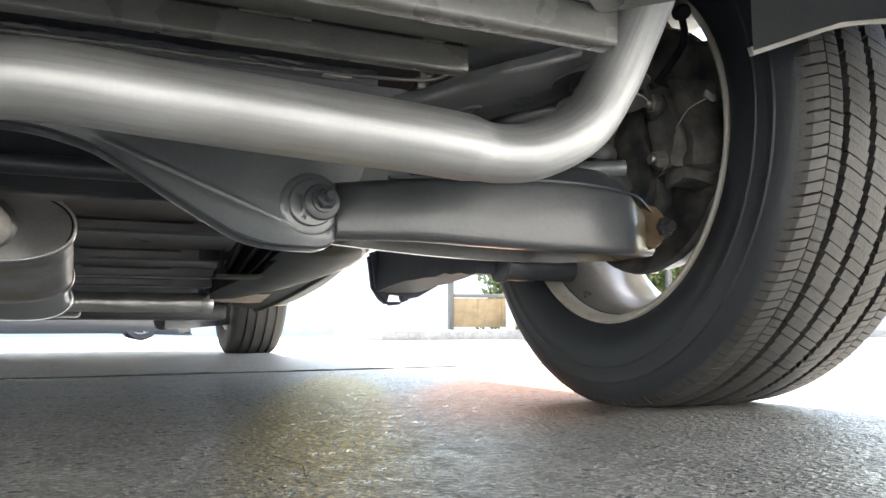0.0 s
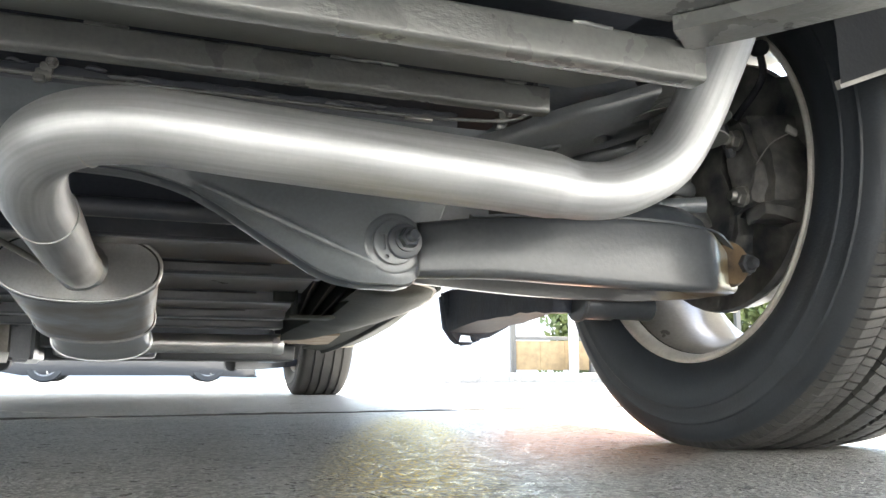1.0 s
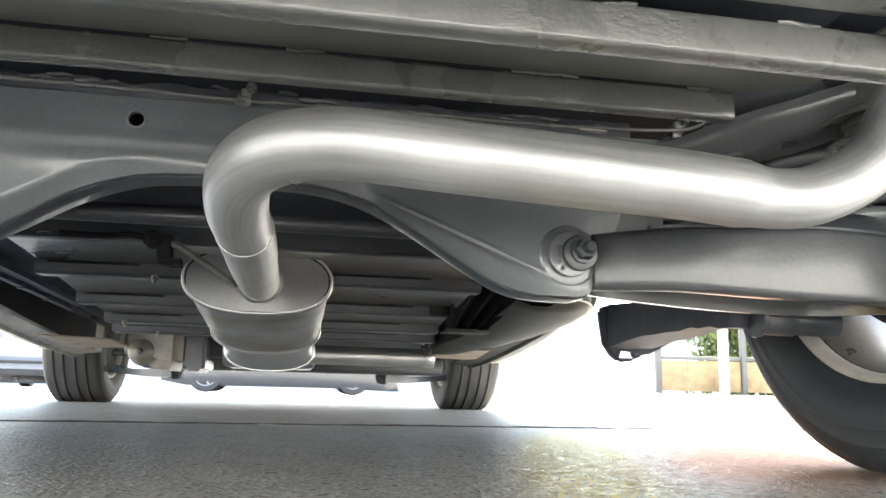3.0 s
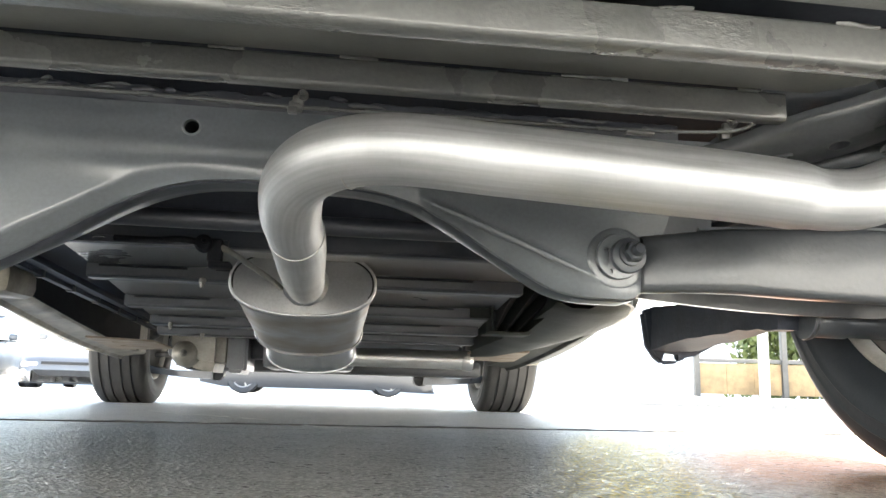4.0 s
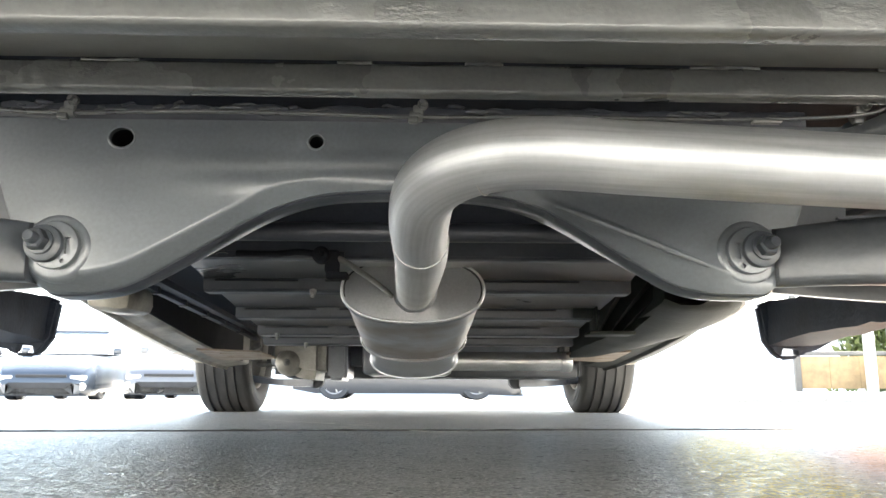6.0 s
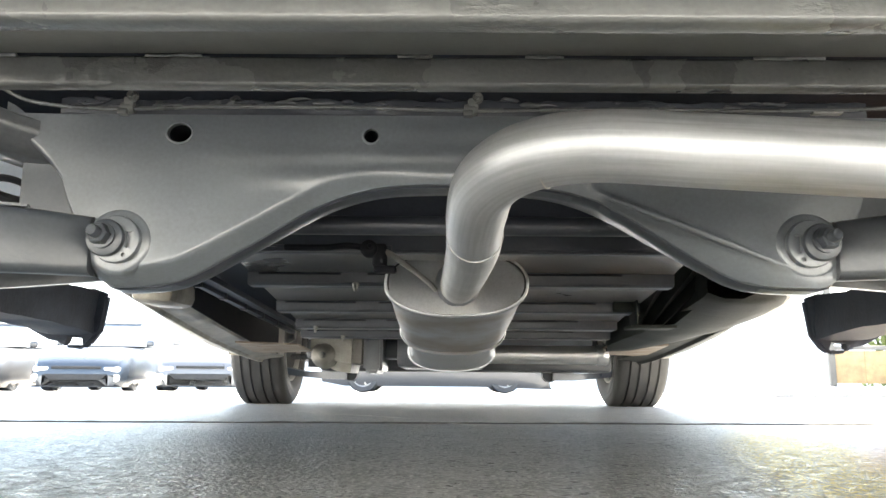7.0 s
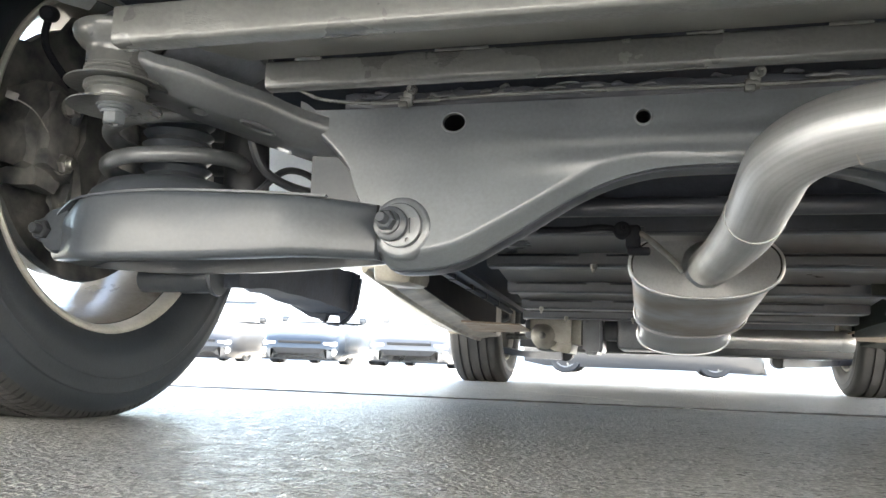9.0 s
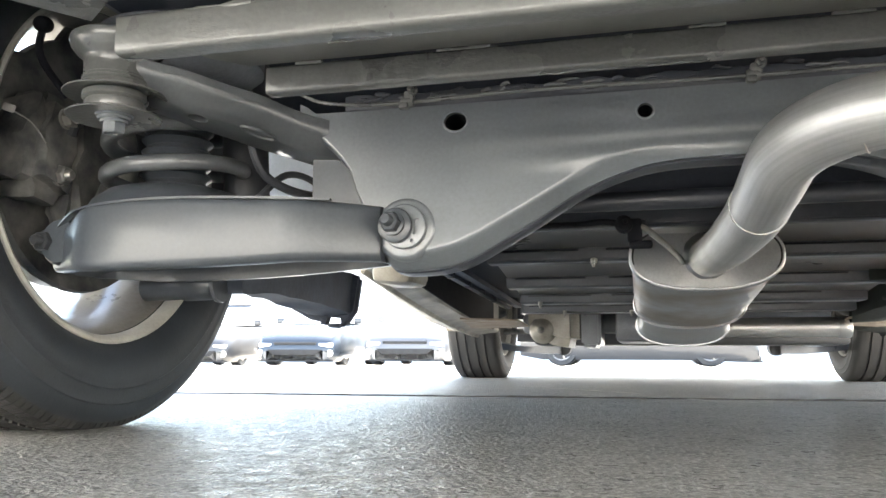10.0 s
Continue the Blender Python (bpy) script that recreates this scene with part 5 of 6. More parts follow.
# ---- floor, sills and engine bay from below ----
def floor_pan():
    bm = bmesh.new()
    # ribbed floor that falls slowly towards the front
    def pan_z(y):
        return 0.266 + 0.033 * (y - 0.42) if y < 0.6 else 0.272 - 0.044 * (y - 0.6)
    plan = [(0.42, 0.325, 0.34), (0.6, 0.35, 0.37), (0.75, 0.362, 0.385), (1.05, 0.378, 0.4), (1.35, 0.395, 0.42), (1.56, 0.418, 0.44)]
    rows = []
    for y, w, w2 in plan:
        z = pan_z(y)
        rows.append([bm.verts.new((x, y, zz)) for x, zz in ((-w - 0.012, z + 0.035), (-w, z), (0, z + 0.002), (w2, z), (w2 + 0.012, z + 0.035))])
    for a, b in zip(rows, rows[1:]):
        for k in range(4):
            bm.faces.new((a[k], a[k + 1], b[k + 1], b[k]))
    bmesh.ops.solidify(bm, geom=bm.faces[:], thickness=-0.004)
    fp = part("floor_pan", bm, FLOOR_PAINT, car, "grey-brown coated steel floor pan with pressed ribs")
    # the ribs are a darker, bluer colour than the pan between them
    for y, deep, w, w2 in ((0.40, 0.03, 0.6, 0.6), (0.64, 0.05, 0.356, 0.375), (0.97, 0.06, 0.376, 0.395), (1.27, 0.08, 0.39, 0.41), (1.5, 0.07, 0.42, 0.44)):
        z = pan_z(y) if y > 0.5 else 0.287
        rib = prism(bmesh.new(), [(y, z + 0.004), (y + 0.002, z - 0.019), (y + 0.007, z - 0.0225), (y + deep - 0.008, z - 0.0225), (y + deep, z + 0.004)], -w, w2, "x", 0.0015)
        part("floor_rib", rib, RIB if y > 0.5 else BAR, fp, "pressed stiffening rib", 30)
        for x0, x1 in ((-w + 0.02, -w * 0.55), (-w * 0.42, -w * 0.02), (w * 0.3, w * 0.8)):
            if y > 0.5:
                # thin black bars paint the shade of the slots, nothing is cut
                part("slot_shade", box(bmesh.new(), x0, x1, y - 0.002, y + 0.003, z - 0.0045, z - 0.001), RUBBER_AND_SHADE, fp)
    for x, y in ((-0.34, 1.27), (-0.3, 1.49), (-0.12, 1.49), (-0.17, 0.64)):
        part("floor_bolt", hexbolt(bmesh.new(), (x, y, pan_z(y) - 0.02), (x, y - 0.006, pan_z(y) - 0.034), 0.003, 0.006, 0.006), STEEL, fp)
    for s in (-1, 1):
        # side rail, tank side and sill
        bm = bent_box(bmesh.new(), [(0.56 * s, 0.45, 0.311), (0.556 * s, 0.88, 0.2985), (0.556 * s, 1.25, 0.2885), (0.556 * s, 2.1, 0.2635)], 0.012, 0.01, 0.003)
        bent_box(bm, [(0.535 * s, 0.45, 0.322), (0.53 * s, 0.88, 0.309), (0.528 * s, 1.25, 0.298), (0.522 * s, 2.1, 0.27)], 0.02, 0.014, 0)
        rail = part("side_rail", bm, LINK, car, "black chassis side rail")
        for k in range(6):
            y = 0.8 + 0.2 * k
            part("rail_clip", box(bmesh.new(), 0.556 * s - 0.009, 0.556 * s + 0.009, y, y + 0.014, 0.29 - 0.0285 * (y - 0.88), 0.307 - 0.0285 * (y - 0.88), 0.002), BLACK_PLASTIC, rail)
        part("brake_cable", tube(bmesh.new(), smooth_path([(0.578 * s, 0.4, 0.31), (0.57 * s, 0.85, 0.302), (0.57 * s, 1.4, 0.285), (0.566 * s, 2.1, 0.262)], 8), 0.004, 10), BLACK_PLASTIC, rail)
        bm = bmesh.new()
        rings = []
        for i in range(17):
            y = 0.98 + 1.46 * i / 16
            b = 0.168 + 0.118 * ((2.44 - y) / 1.58) ** 1.45
            w = 0.035 * ((2.44 - y) / 1.58) ** 1.5
            xo = 0.865 - 0.115 * ((2.44 - y) / 1.46) ** 2
            sec = [(0.655, b + 0.06), (0.655, b + 0.026), (0.661, b + 0.02), (0.70 - w, b + 0.016), (0.732 - w, b + 0.01), (0.738 - w, b), (0.744 - w, b), (0.75 - w, b + 0.018), (xo - 0.03, b + 0.027), (xo - 0.005, b + 0.05), (xo, b + 0.14), (0.655, b + 0.14)]
            rings.append([bm.verts.new((x * s, y, z + 0.0012 * noise.noise((x * 30, y * 12, s)))) for x, z in sec])
        for a, b in zip(rings, rings[1:]):
            for k in range(len(a)):
                q = (k + 1) % len(a)
                bm.faces.new((a[k], a[q], b[q], b[k]))
        bm.faces.new(rings[0])
        bm.faces.new(list(reversed(rings[-1])))
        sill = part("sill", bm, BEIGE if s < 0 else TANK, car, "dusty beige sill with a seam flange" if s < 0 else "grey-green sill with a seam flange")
        ys = (1.04, 1.15, 1.3, 1.6, 1.9, 2.3)
        # added black sheet that paints the recess shade beside the sill
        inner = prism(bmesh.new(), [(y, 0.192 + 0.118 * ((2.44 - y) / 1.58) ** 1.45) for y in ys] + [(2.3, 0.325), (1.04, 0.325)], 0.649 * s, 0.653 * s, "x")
        part("sill_shade", inner, RUBBER_AND_SHADE, sill, "black sheet, recess shade on the sill's inner side")
        plate = prism(bmesh.new(), [(0.60 * s, 1.5), (0.45 * s, 1.62), (0.48 * s, 2.06), (0.72 * s, 2.26)], 0.194, 0.199, "z")
        jp = part("jacking_plate", plate, TAN, sill, "rusty tan jacking plate")
        cut(jp, [lathe(bmesh.new(), [(0, 0), (0.012, 0), (0.012, 0.05), (0, 0.05)], Matrix.Translation((px * s, py, 0.17)), 16) for px, py in ((0.575, 1.7), (0.6, 1.9))])
        if s < 0:
            bm = box(bmesh.new(), -0.664, -0.57, 0.9, 1.05, 0.243, 0.3, 0.018)
            for v in bm.verts:
                v.co += noise.noise_vector(v.co * 16) * 0.006
            part("sill_box", bm, BEIGE, sill, "beige end box of the sill")
        # mud deflector before the front wheel
        bm = prism(bmesh.new(), [(0.7 * s, 0.185), (0.87 * s, 0.195), (0.87 * s, 0.215), (0.72 * s, 0.205)], 2.42, 2.44, "y")
        part("mud_deflector", bm, BEIGE, car, "pale plastic deflector at the front wheel")
    # folded shield, bracket and tank on the passenger side
    bm = bmesh.new()
    rows = [[bm.verts.new((x0 + (x1 - x0) * k / 6, y + (0.05 if k % 2 else 0.0), z)) for k in range(7)] for x0, x1, y, z in ((0.405, 0.545, 0.72, 0.318), (0.4, 0.53, 0.78, 0.288), (0.39, 0.49, 0.86, 0.246), (0.385, 0.455, 0.93, 0.208))]
    for a, b in zip(rows, rows[1:]):
        for k in range(6):
            bm.faces.new((a[k], a[k + 1], b[k + 1], b[k]))
    bmesh.ops.solidify(bm, geom=bm.faces[:], thickness=0.0025)
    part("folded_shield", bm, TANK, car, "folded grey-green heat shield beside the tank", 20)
    bm = box(bmesh.new(), 0.378, 0.3815, 0.93, 1.0, 0.208, 0.3, 0.001)
    box(bm, 0.365, 0.46, 0.93, 1.0, 0.2, 0.207, 0.002)
    box(bm, 0.315, 0.425, 0.96, 0.964, 0.284, 0.298, 0.001)
    box(bm, 0.335, 0.378, 0.955, 0.96, 0.235, 0.284, 0.002)
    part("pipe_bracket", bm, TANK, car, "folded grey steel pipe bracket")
    # tank: a rounded tub with a welded flange round its lower edge
    edge = smooth_path([(0.56, 0.735, 0.26), (0.615, 0.76, 0.252), (0.638, 0.82, 0.2455), (0.652, 0.95, 0.234), (0.644, 1.12, 0.223), (0.618, 1.3, 0.2135), (0.59, 1.48, 0.2085), (0.53, 1.62, 0.203), (0.46, 1.68, 0.2)], 5)
    bm, rings = bmesh.new(), []
    for i, p in enumerate(edge):
        t = i / (len(edge) - 1)
        inner = Vector((0.475 - 0.03 * t, p.y * 0.85 + 0.15, p.z))
        rings.append([bm.verts.new(q) for q in (p + Vector((0.004, 0, 0.075)), p + Vector((0.002, 0, 0.03)), p, p + (inner - p) * 0.12 - Vector((0, 0, 0.011)), p + (inner - p) * 0.35 - Vector((0, 0, 0.019)), p + (inner - p) * 0.7 - Vector((0, 0, 0.017)), inner - Vector((0, 0, 0.004)), inner + Vector((0, 0, 0.09)))])
    for a, b in zip(rings, rings[1:]):
        for k in range(7):
            bm.faces.new((a[k], a[k + 1], b[k + 1], b[k]))
    for v in bm.verts:
        v.co += noise.noise_vector(v.co * 14) * 0.0025
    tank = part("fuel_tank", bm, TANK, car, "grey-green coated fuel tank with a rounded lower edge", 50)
    part("tank_flange", bent_box(bmesh.new(), edge, 0.007, 0.0028, 0.0008), BEIGE, tank, "pale welded flange of the tank")


floor_pan()


def engine_bay():
    bm = bmesh.new()
    out = [(-0.462, 0.262), (-0.463, 0.205), (-0.455, 0.172), (-0.437, 0.15), (-0.405, 0.14), (-0.382, 0.128), (-0.35, 0.122), (-0.3, 0.122), (-0.294, 0.15), (-0.294, 0.262)]
    prism(bm, out, 1.9, 2.2, "y", 0.03)
    lathe(bm, [(0, 0), (0.014, 0.002), (0.03, 0.012), (0.042, 0.03), (0.046, 0.06), (0, 0.06)], along((-0.415, 1.876, 0.176), (-0.4, 3, 0.2)), 28)
    gb = part("gearbox", bm, CAST, car, "grey cast gearbox housing with a drain plug")
    part("bell_housing", prism(bmesh.new(), [(-0.29, 0.262), (-0.29, 0.128), (-0.275, 0.12), (-0.235, 0.12), (-0.225, 0.135), (-0.225, 0.262)], 1.93, 2.2, "y", 0.01), DARK_PAINT, gb)
    part("drain_plug", hexbolt(bmesh.new(), (-0.415, 1.878, 0.176), (-0.415, 1.858, 0.175), 0.006, 0.01, 0.011), DARK_IRON, gb)
    box_parts = [("oil_pan", (-0.18, 0.12, 1.97, 2.35, 0.14, 0.25), DARK_PAINT, "grey steel oil pan"), ("cross_tray", (-0.5, 0.62, 2.35, 2.55, 0.135, 0.2), BLACK_PLASTIC, "black engine undertray"), ("subframe", (-0.5, 0.5, 2.05, 2.13, 0.17, 0.24), DARK_PAINT, "black front subframe")]
    for name, b, mat, lab in box_parts:
        part(name, box(bmesh.new(), *b, 0.015), mat, car, lab)
    bm = box(bmesh.new(), -0.1, 0.45, 1.8, 2.1, 0.2, 0.25, 0.02)
    part("heat_shield", bm, DARK_PAINT, car, "dark folded heat shield")
    for s in (-1, 1):
        a = bent_box(bmesh.new(), [(0.42 * s, 2.62, 0.125), (0.5 * s, 2.62, 0.12), (0.6 * s, 2.68, 0.125), (0.7 * s, 2.74, 0.14)], [0.12, 0.08, 0.05, 0.05], [0.04, 0.03, 0.022, 0.03], 0.006)
        la = part("front_lower_arm", a, DARK_PAINT, car, "black front lower arm")
        part("front_bush", lathe(bmesh.new(), [(0, 0), (0.03, 0), (0.03, 0.06), (0, 0.06)], along((0.41 * s, 2.58, 0.128), (0.41 * s, 3, 0.128)), 20), RUBBER, la)
        bm = tube(bmesh.new(), [(0.3 * s, 2.5, 0.2), (0.68 * s, 2.75, 0.2)], 0.012, 12)
        part("drive_shaft", bm, DARK_IRON, car, "dark drive shaft")
    bm = bent_box(bmesh.new(), [(-0.75, 3.55, 0.2), (-0.4, 3.62, 0.185), (0.4, 3.62, 0.185), (0.75, 3.55, 0.2)], 0.06, 0.05, 0.01)
    part("front_lip", bm, BLACK_PLASTIC, car, "black front bumper lip")


engine_bay()


def body_shell():
    """The closed body above: sides with wheel arches, roof line, nose and tail, and the wheel housings."""
    def arch(cy, lo):
        return [(cy + 0.365 * math.cos(radians(a)), 0.325 + 0.365 * math.sin(radians(a))) for a in range(0 if lo else 180, 181 if lo else -1, 12 if lo else -12)]
    side = [(-0.8, 0.42), (-0.76, 0.3)] + [(REAR_Y - 0.37, 0.29)] + list(reversed(arch(REAR_Y, True))) + [(REAR_Y + 0.37, 0.4), (1.0, 0.38), (1.4, 0.335), (1.8, 0.285), (FRONT_Y - 0.37, 0.21)] + list(reversed(arch(FRONT_Y, True))) + [(FRONT_Y + 0.37, 0.22), (3.55, 0.2), (3.68, 0.3), (3.66, 0.62), (3.4, 0.78), (2.5, 0.95), (1.75, 1.4), (0.9, 1.46), (0.1, 1.38), (-0.4, 1.02), (-0.8, 0.98)]
    for s in (-1, 1):
        bm = prism(bmesh.new(), side, 0.868 * s, 0.888 * s, "x")
        p = part("body_side", bm, CAR_PAINT, car, "silver painted body side with wheel arches")
    top = side[side.index((3.55, 0.2)):] + [(-0.8, 0.42)]
    bm = bmesh.new()
    rows = [[bm.verts.new((x, y, z)) for x in (-0.868, 0.868)] for y, z in top]
    for a, b in zip(rows, rows[1:]):
        bm.faces.new((a[0], a[1], b[1], b[0]))
    bmesh.ops.solidify(bm, geom=bm.faces[:], thickness=0.01)
    part("body_skin", bm, CAR_PAINT, car, "silver painted nose, roof and tail")
    for s in (-1, 1):
        for cy, x0 in ((REAR_Y, 0.6), (FRONT_Y, 0.58)):
            ends = [(x0 - 0.005, 0.36, 182.8), (0.647, 0.36, 179.5), (0.696, 0.361, 176.5), (0.754, 0.361, 174.3), (0.82, 0.36, 173.2), (0.89, 0.355, 172.8)]
            rings = [[(x * s, cy + r * math.cos(radians(-8 + (e + 8) * k / 28)), 0.325 + r * math.sin(radians(-8 + (e + 8) * k / 28))) for k in range(29)] for x, r, e in ends]
            made = []
            # left rear front strip is pale: daylight brightness put into its colour
            for k0, k1, mat, lab in ((9, 28, BLACK_PLASTIC, "black plastic wheel arch liner"), (0, 9, BRIGHT_LINER if cy == REAR_Y and s < 0 else BLACK_PLASTIC, "pale front of the arch liner, brightness in its colour" if cy == REAR_Y and s < 0 else "black plastic front of the arch liner")):
                bm = bmesh.new()
                rows = [[bm.verts.new(p) for p in r[k0:k1 + 1]] for r in rings]
                for a, b in zip(rows, rows[1:]):
                    for k in range(len(a) - 1):
                        bm.faces.new((a[k], a[k + 1], b[k + 1], b[k]))
                bmesh.ops.solidify(bm, geom=bm.faces[:], thickness=0.004)
                made.append(part("wheel_liner", bm, mat, car, lab))
            lin = made[0]
            if cy == REAR_Y:
                lip = [(x * s, cy + (r - 0.003) * math.cos(radians(e)), 0.325 + (r - 0.003) * math.sin(radians(e))) for x, r, e in ends]
                part("liner_lip", bent_box(bmesh.new(), smooth_path(lip, 4), 0.004, 0.007, 0.001), DUSTY, lin, "pale worn edge of the arch liner")
            # inner housing wall above the arm
            if cy == REAR_Y:
                bm = box(bmesh.new(), min(0.6 * s, 0.605 * s), max(0.6 * s, 0.605 * s), cy - 0.3, cy + 0.36, 0.43, 0.7)
            else:
                bm = box(bmesh.new(), min(0.55 * s, 0.56 * s), max(0.55 * s, 0.56 * s), cy - 0.4, cy + 0.4, 0.26, 0.7)
            part("housing_wall", bm, DARK_PAINT, lin)


body_shell()


# ---- what stands around ----
def parked_car(x, y, turn, paint, label, glass, lamp):
    """A saloon parked nose towards -y before it is turned."""
    c = tagged(new("parked_car"), label, "car", "parked cars across the lot")
    c.matrix_basis = pose(x, y, lot_fall(x, y - 1.3), 0, 0, turn)
    bm = bmesh.new()
    st = [(-2.24, 0.16, 0.3, 0.6), (-2.2, 0.1, 0.5, 0.76), (-2.1, 0.09, 0.6, 0.84), (-1.9, 0.09, 0.7, 0.9), (-1.6, 0.1, 0.8, 0.92), (-0.8, 0.12, 0.92, 0.93), (0.6, 0.12, 0.96, 0.93), (1.7, 0.12, 0.98, 0.9), (2.15, 0.2, 0.92, 0.8)]
    rings = []
    for yy, b, t, w in st:
        sec = [(-w * 0.9, b), (-w, b + 0.15), (-w, t - 0.2), (-w * 0.9, t - 0.03), (-w * 0.5, t), (w * 0.5, t), (w * 0.9, t - 0.03), (w, t - 0.2), (w, b + 0.15), (w * 0.9, b)]
        rings.append([bm.verts.new((u, yy, v)) for u, v in sec])
    for a, b in zip(rings, rings[1:]):
        for k in range(len(a)):
            q = (k + 1) % len(a)
            bm.faces.new((a[k], a[q], b[q], b[k]))
    bm.faces.new(rings[0])
    bm.faces.new(list(reversed(rings[-1])))
    body = part("body", bm, paint, c)
    bm = bmesh.new()
    rings = [[bm.verts.new((u * w, yy, z)) for u in (-1, 1)] + [bm.verts.new((u * w2, y2, 1.42)) for u in (1, -1)] for yy, z, w, y2, w2 in ((-0.85, 0.93, 0.78, -0.15, 0.6), (1.5, 0.98, 0.76, 0.9, 0.58))]
    bm.faces.new(rings[0])
    bm.faces.new(list(reversed(rings[1])))
    a, b = rings
    for k in range(4):
        q = (k + 1) % 4
        bm.faces.new((a[k], a[q], b[q], b[k]))
    part("cabin_glass", bm, glass, c)
    part("roof", box(bmesh.new(), -0.6, 0.6, -0.18, 0.93, 1.41, 1.45, 0.015), paint, c)
    part("grille", prism(bmesh.new(), [(-0.58, 0.33), (0.58, 0.33), (0.46, 0.22), (-0.46, 0.22)], -2.262, -2.1, "y", 0.01), MATT_BLACK, body)
    part("upper_grille", box(bmesh.new(), -0.45, 0.45, -2.235, -2.1, 0.43, 0.48, 0.008), MATT_BLACK, body)
    part("bumper_lip", box(bmesh.new(), -0.78, 0.78, -2.245, -2.05, 0.085, 0.115, 0.01), MATT_BLACK, body)
    for s in (-1, 1):
        part("headlight", box(bmesh.new(), 0.64 * s - 0.15, 0.64 * s + 0.15, -2.215, -2.0, 0.37, 0.47, 0.03), lamp, body)
        part("fog_light", lathe(bmesh.new(), [(0.0, 0), (0.06, 0), (0.07, 0.02), (0, 0.03)], along((0.74 * s, -2.19, 0.26), (0.74 * s, -3, 0.26)), 20), lamp, body)
        part("mirror", box(bmesh.new(), 0.9 * s - 0.08, 0.9 * s + 0.08, -0.62, -0.5, 0.93, 1.06, 0.03), paint, body)
        for yy in (-1.35, 1.35):
            rot = along((0.66 * s, yy, 0.31), (2 * s, yy, 0.31))
            w = part("wheel", lathe(bmesh.new(), [(0.2, 0), (0.3, 0), (0.31, 0.03), (0.31, 0.17), (0.29, 0.21), (0.21, 0.215), (0.2, 0.19)], rot, 32, closed=True), RUBBER, c)
            bm = lathe(bmesh.new(), [(0.05, 0.19), (0.045, 0.2), (0, 0.2)], rot, 20)
            lathe(bm, [(0.2, 0.19), (0.205, 0.2), (0.18, 0.19)], rot, 32, closed=True)
            for k in range(5):
                q = rot @ Matrix.Rotation(k * 2 * math.pi / 5, 4, "Z")
                tube(bm, [q @ Vector((0.03, 0, 0.19)), q @ Vector((0.19, 0, 0.19))], 0.018, 8)
            part("rim", bm, ALLOY, w)
    return c


# Pale base colour carries the sky's glare on the windows.
GLASS = bpy.data.materials.new("glass_with_sky_glare")
GLASS.use_nodes = True
gb = GLASS.node_tree.nodes["Principled BSDF"]
gb.inputs["Base Color"].default_value, gb.inputs["Roughness"].default_value, gb.inputs["Metallic"].default_value = (0.4, 0.44, 0.48, 1), 0.08, 0.0
LAMP = material("headlight_lens", (0.75, 0.76, 0.78), 0.12, 0.3, 0.05, 10, 0.02, 200)
MATT_BLACK = material("matt_black_grille", (0.045, 0.046, 0.048), 0.85, 0.0, 0.2, 10, 0.1, 200, spec=0.1)
BLUE = material("blue_car_paint", (0.05, 0.062, 0.077), 0.25, 0.2, 0.05, 5, 0.02, 400, coat=0.6)
WHITE = material("white_car_paint", (0.75, 0.75, 0.74), 0.3, 0.0, 0.04, 5, 0.02, 400, coat=0.5)
SILVER = material("pale_silver_car_paint", (0.16, 0.163, 0.167), 0.3, 0.2, 0.04, 5, 0.02, 400, coat=0.5)
GREY = material("grey_car_paint", (0.07, 0.072, 0.076), 0.35, 0.1, 0.04, 5, 0.02, 400, coat=0.5)

parked_car(-7.25, 16.6, 6, BLUE, "blue saloon car parked nose towards the lot", GLASS, LAMP)
parked_car(-4.85, 16.7, 4, SILVER, "silver saloon car parked nose towards the lot", GLASS, LAMP)
parked_car(-9.75, 16.6, 8, GREY, "grey saloon car parked nose towards the lot", GLASS, LAMP)
parked_car(-0.25, 15.4, 90, GREY, "grey saloon car parked side-on across the lot", GLASS, LAMP)


def timber():
    return material("weathered_timber", (0.33, 0.235, 0.13), 0.7, 0.0, 0.3, 8, 0.3, 90)


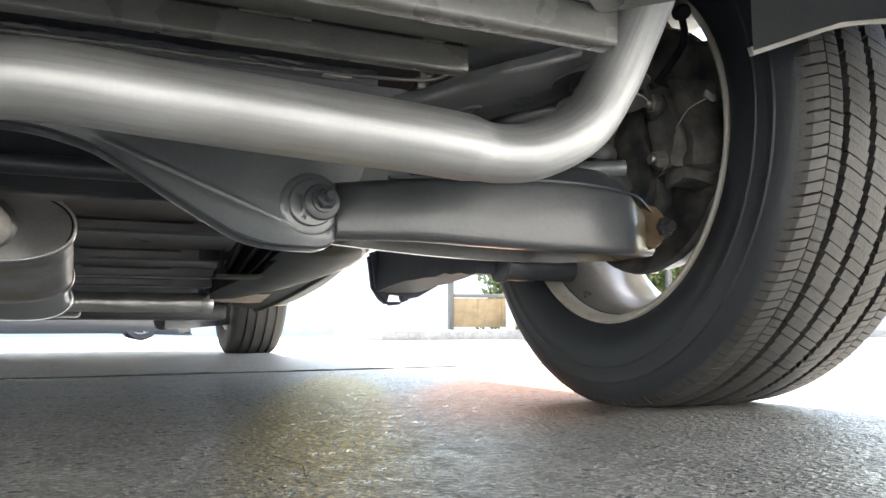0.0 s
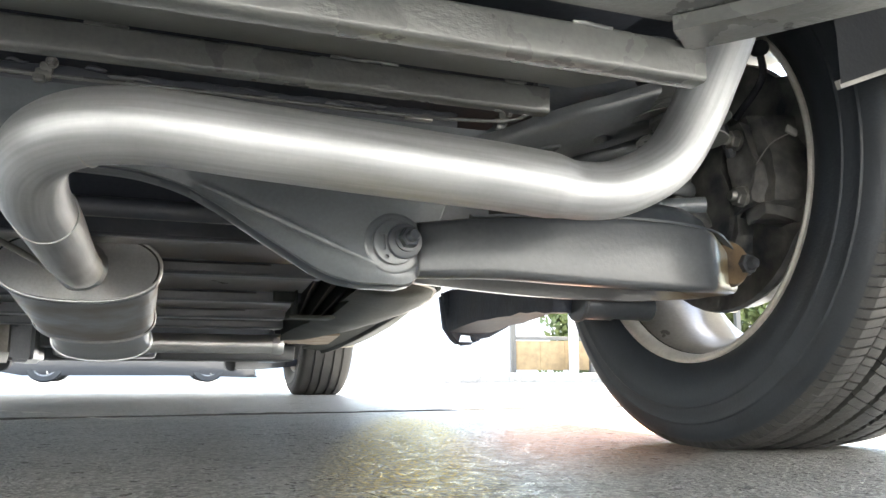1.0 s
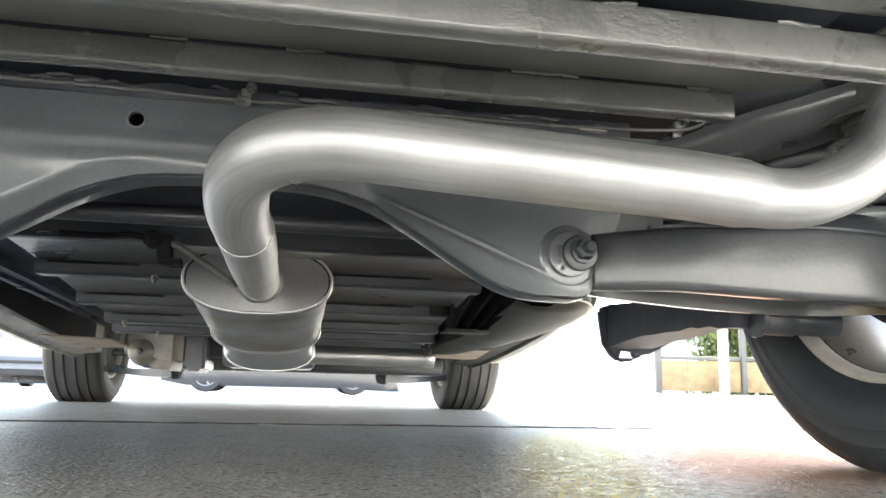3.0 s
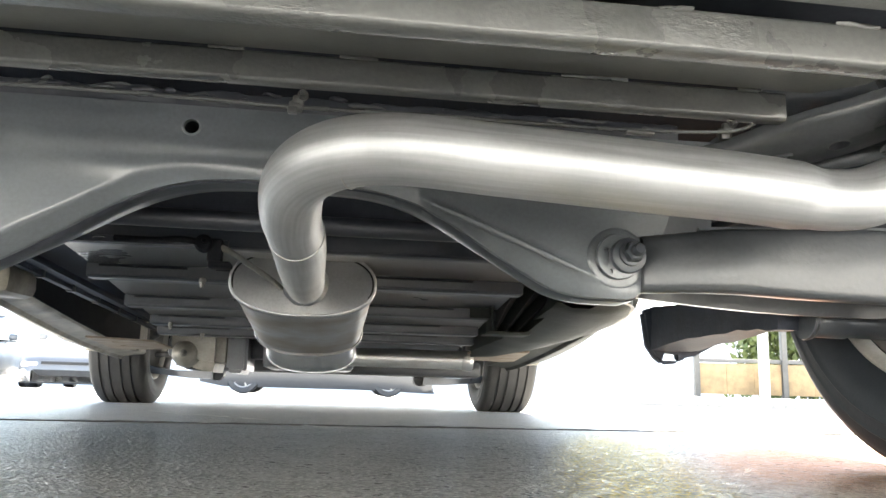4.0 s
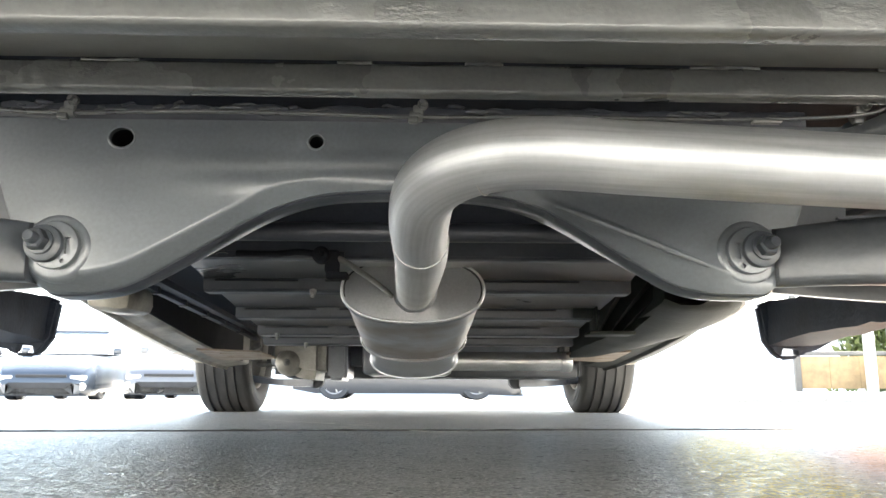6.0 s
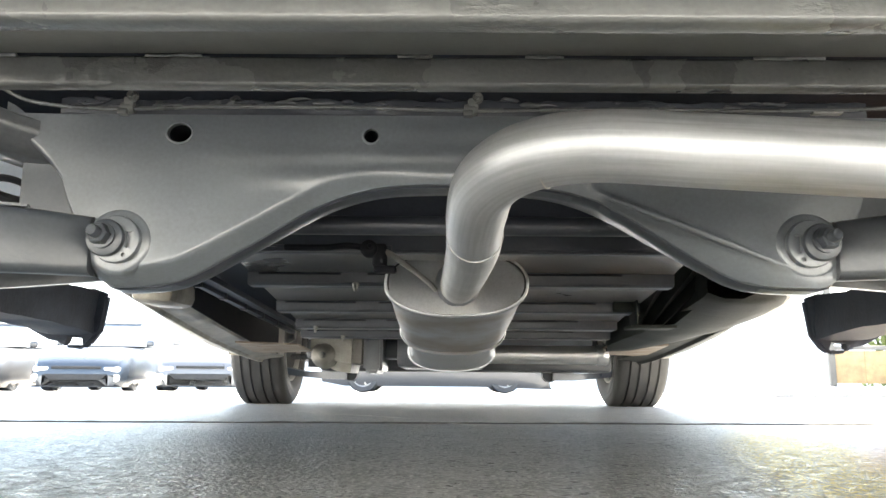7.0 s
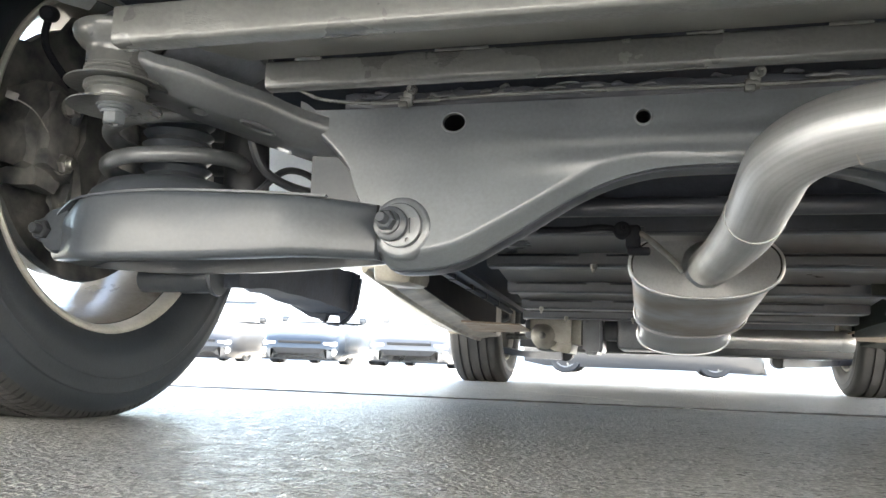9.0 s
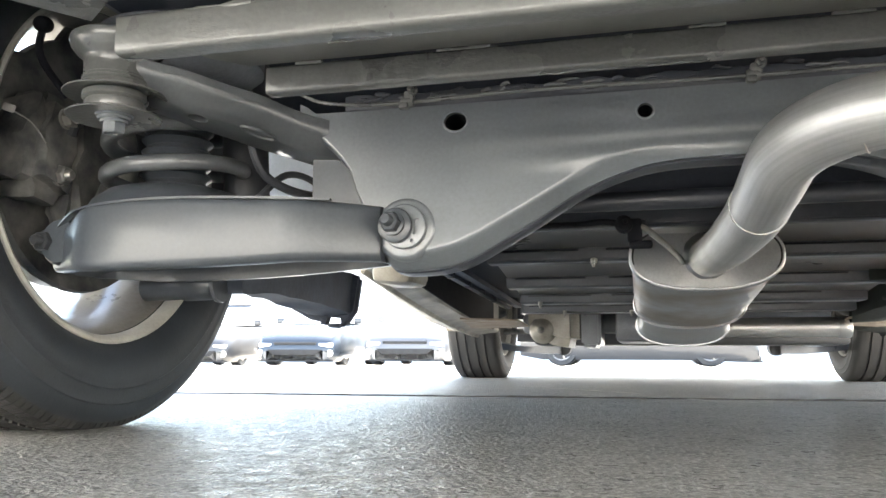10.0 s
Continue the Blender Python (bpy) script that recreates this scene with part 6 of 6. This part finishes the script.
def boarded_front():
    """A low boarded front on a kerb: posts, rails and timber boards with a hedge behind."""
    f = tagged(new("boarded_fence"), "low timber boarded fence with grey posts on a kerb", "fence")
    f.matrix_basis = pose(4.65, 9.0, 0.15, 0, 0, -8)
    wood, grey = timber(), material("galvanised_post", (0.12, 0.12, 0.118), 0.5, 0.3, 0.15, 12, 0.1, 200)
    for k in range(6):
        x = 1.12 * k
        part("post", box(bmesh.new(), x - 0.035, x + 0.035, -0.05, 0.03, -0.04, 2.8, 0.006), grey, f)
        part("rail", box(bmesh.new(), x + 0.032, x + 1.088, -0.02, 0.02, 0.40, 0.45, 0.005), grey, f)
        for j in range(3):
            a = x + 0.035 + j * 0.35
            part("board", box(bmesh.new(), a, a + 0.346, -0.012 + 0.003 * (j % 2), 0.012, 0.0, 0.39, 0.003), wood, f)
    k = part("kerb", box(bmesh.new(), 3.6, 14, 8.5, 12.5, -0.05, 0.112, 0.02, Matrix.Translation((4.65, 9, 0)) @ Matrix.Rotation(radians(-8), 4, "Z") @ Matrix.Translation((-4.65, -9, 0))), CONCRETE)
    tagged(k, "raised concrete kerb under the fence", "kerb", kind="structure")
    pil = part("pillar", box(bmesh.new(), 5.36, 5.46, 8.66, 8.76, 0.1, 3.0, 0.01), WHITE)
    tagged(pil, "white painted square pillar on the kerb", "pillar")


# Added slab out of view; it is there to shade the boarded fence.
can = part("canopy", box(bmesh.new(), 3.9, 13.5, 7.9, 9.6, 2.95, 3.1, 0.01), WHITE)
tagged(can, "added unseen white slab that shades the boarded front", "canopy", kind="structure")
boarded_front()


def hedge():
    leaf = material("hedge_leaf", (0.11, 0.15, 0.05), 0.55, 0.0, 0.4, 30, 0.1, 200)
    me, vs, fs = bpy.data.meshes.new("hedge"), [], []
    rnd = random.Random(5)
    for _ in range(22000):
        c = Vector((rnd.uniform(6.1, 13.5), 10.6 + rnd.uniform(-0.5, 0.5), 0.12 + 2.3 * rnd.random() ** 0.8))
        c.y += 0.25 * noise.noise(c * 2)
        r = Euler((rnd.uniform(0, 6), rnd.uniform(0, 6), rnd.uniform(0, 6))).to_matrix()
        k = rnd.uniform(0.05, 0.11)
        i = len(vs)
        vs += [c + r @ Vector(p) * k for p in ((-1, 0, 0), (0, -0.5, 0.1), (1, 0, 0), (0, 0.5, 0.1))]
        fs.append((i, i + 1, i + 2, i + 3))
    me.from_pydata([tuple(v) for v in vs], [], fs)
    me.materials.append(leaf)
    tagged(new("hedge", me), "leafy green hedge behind the fence", "hedge", kind="stuff")


hedge()


def far_wall():
    render_coat = material("pale_render", (0.76, 0.77, 0.77), 0.8, 0, 0.12, 1.5, 0.2, 60)
    # the wall at -5.2 is an added, unseen reflector that brightens the underbody
    for name, y in (("wall_far", 26), ("bounce_wall", -5.2)):
        bm = box(bmesh.new(), -40, 40, y, y + 0.4, -0.3, 3.2 if y > 0 else 5.5)
        tagged(part(name, bm, render_coat), "added pale wall closing the lot", "wall", kind="structure")


far_wall()
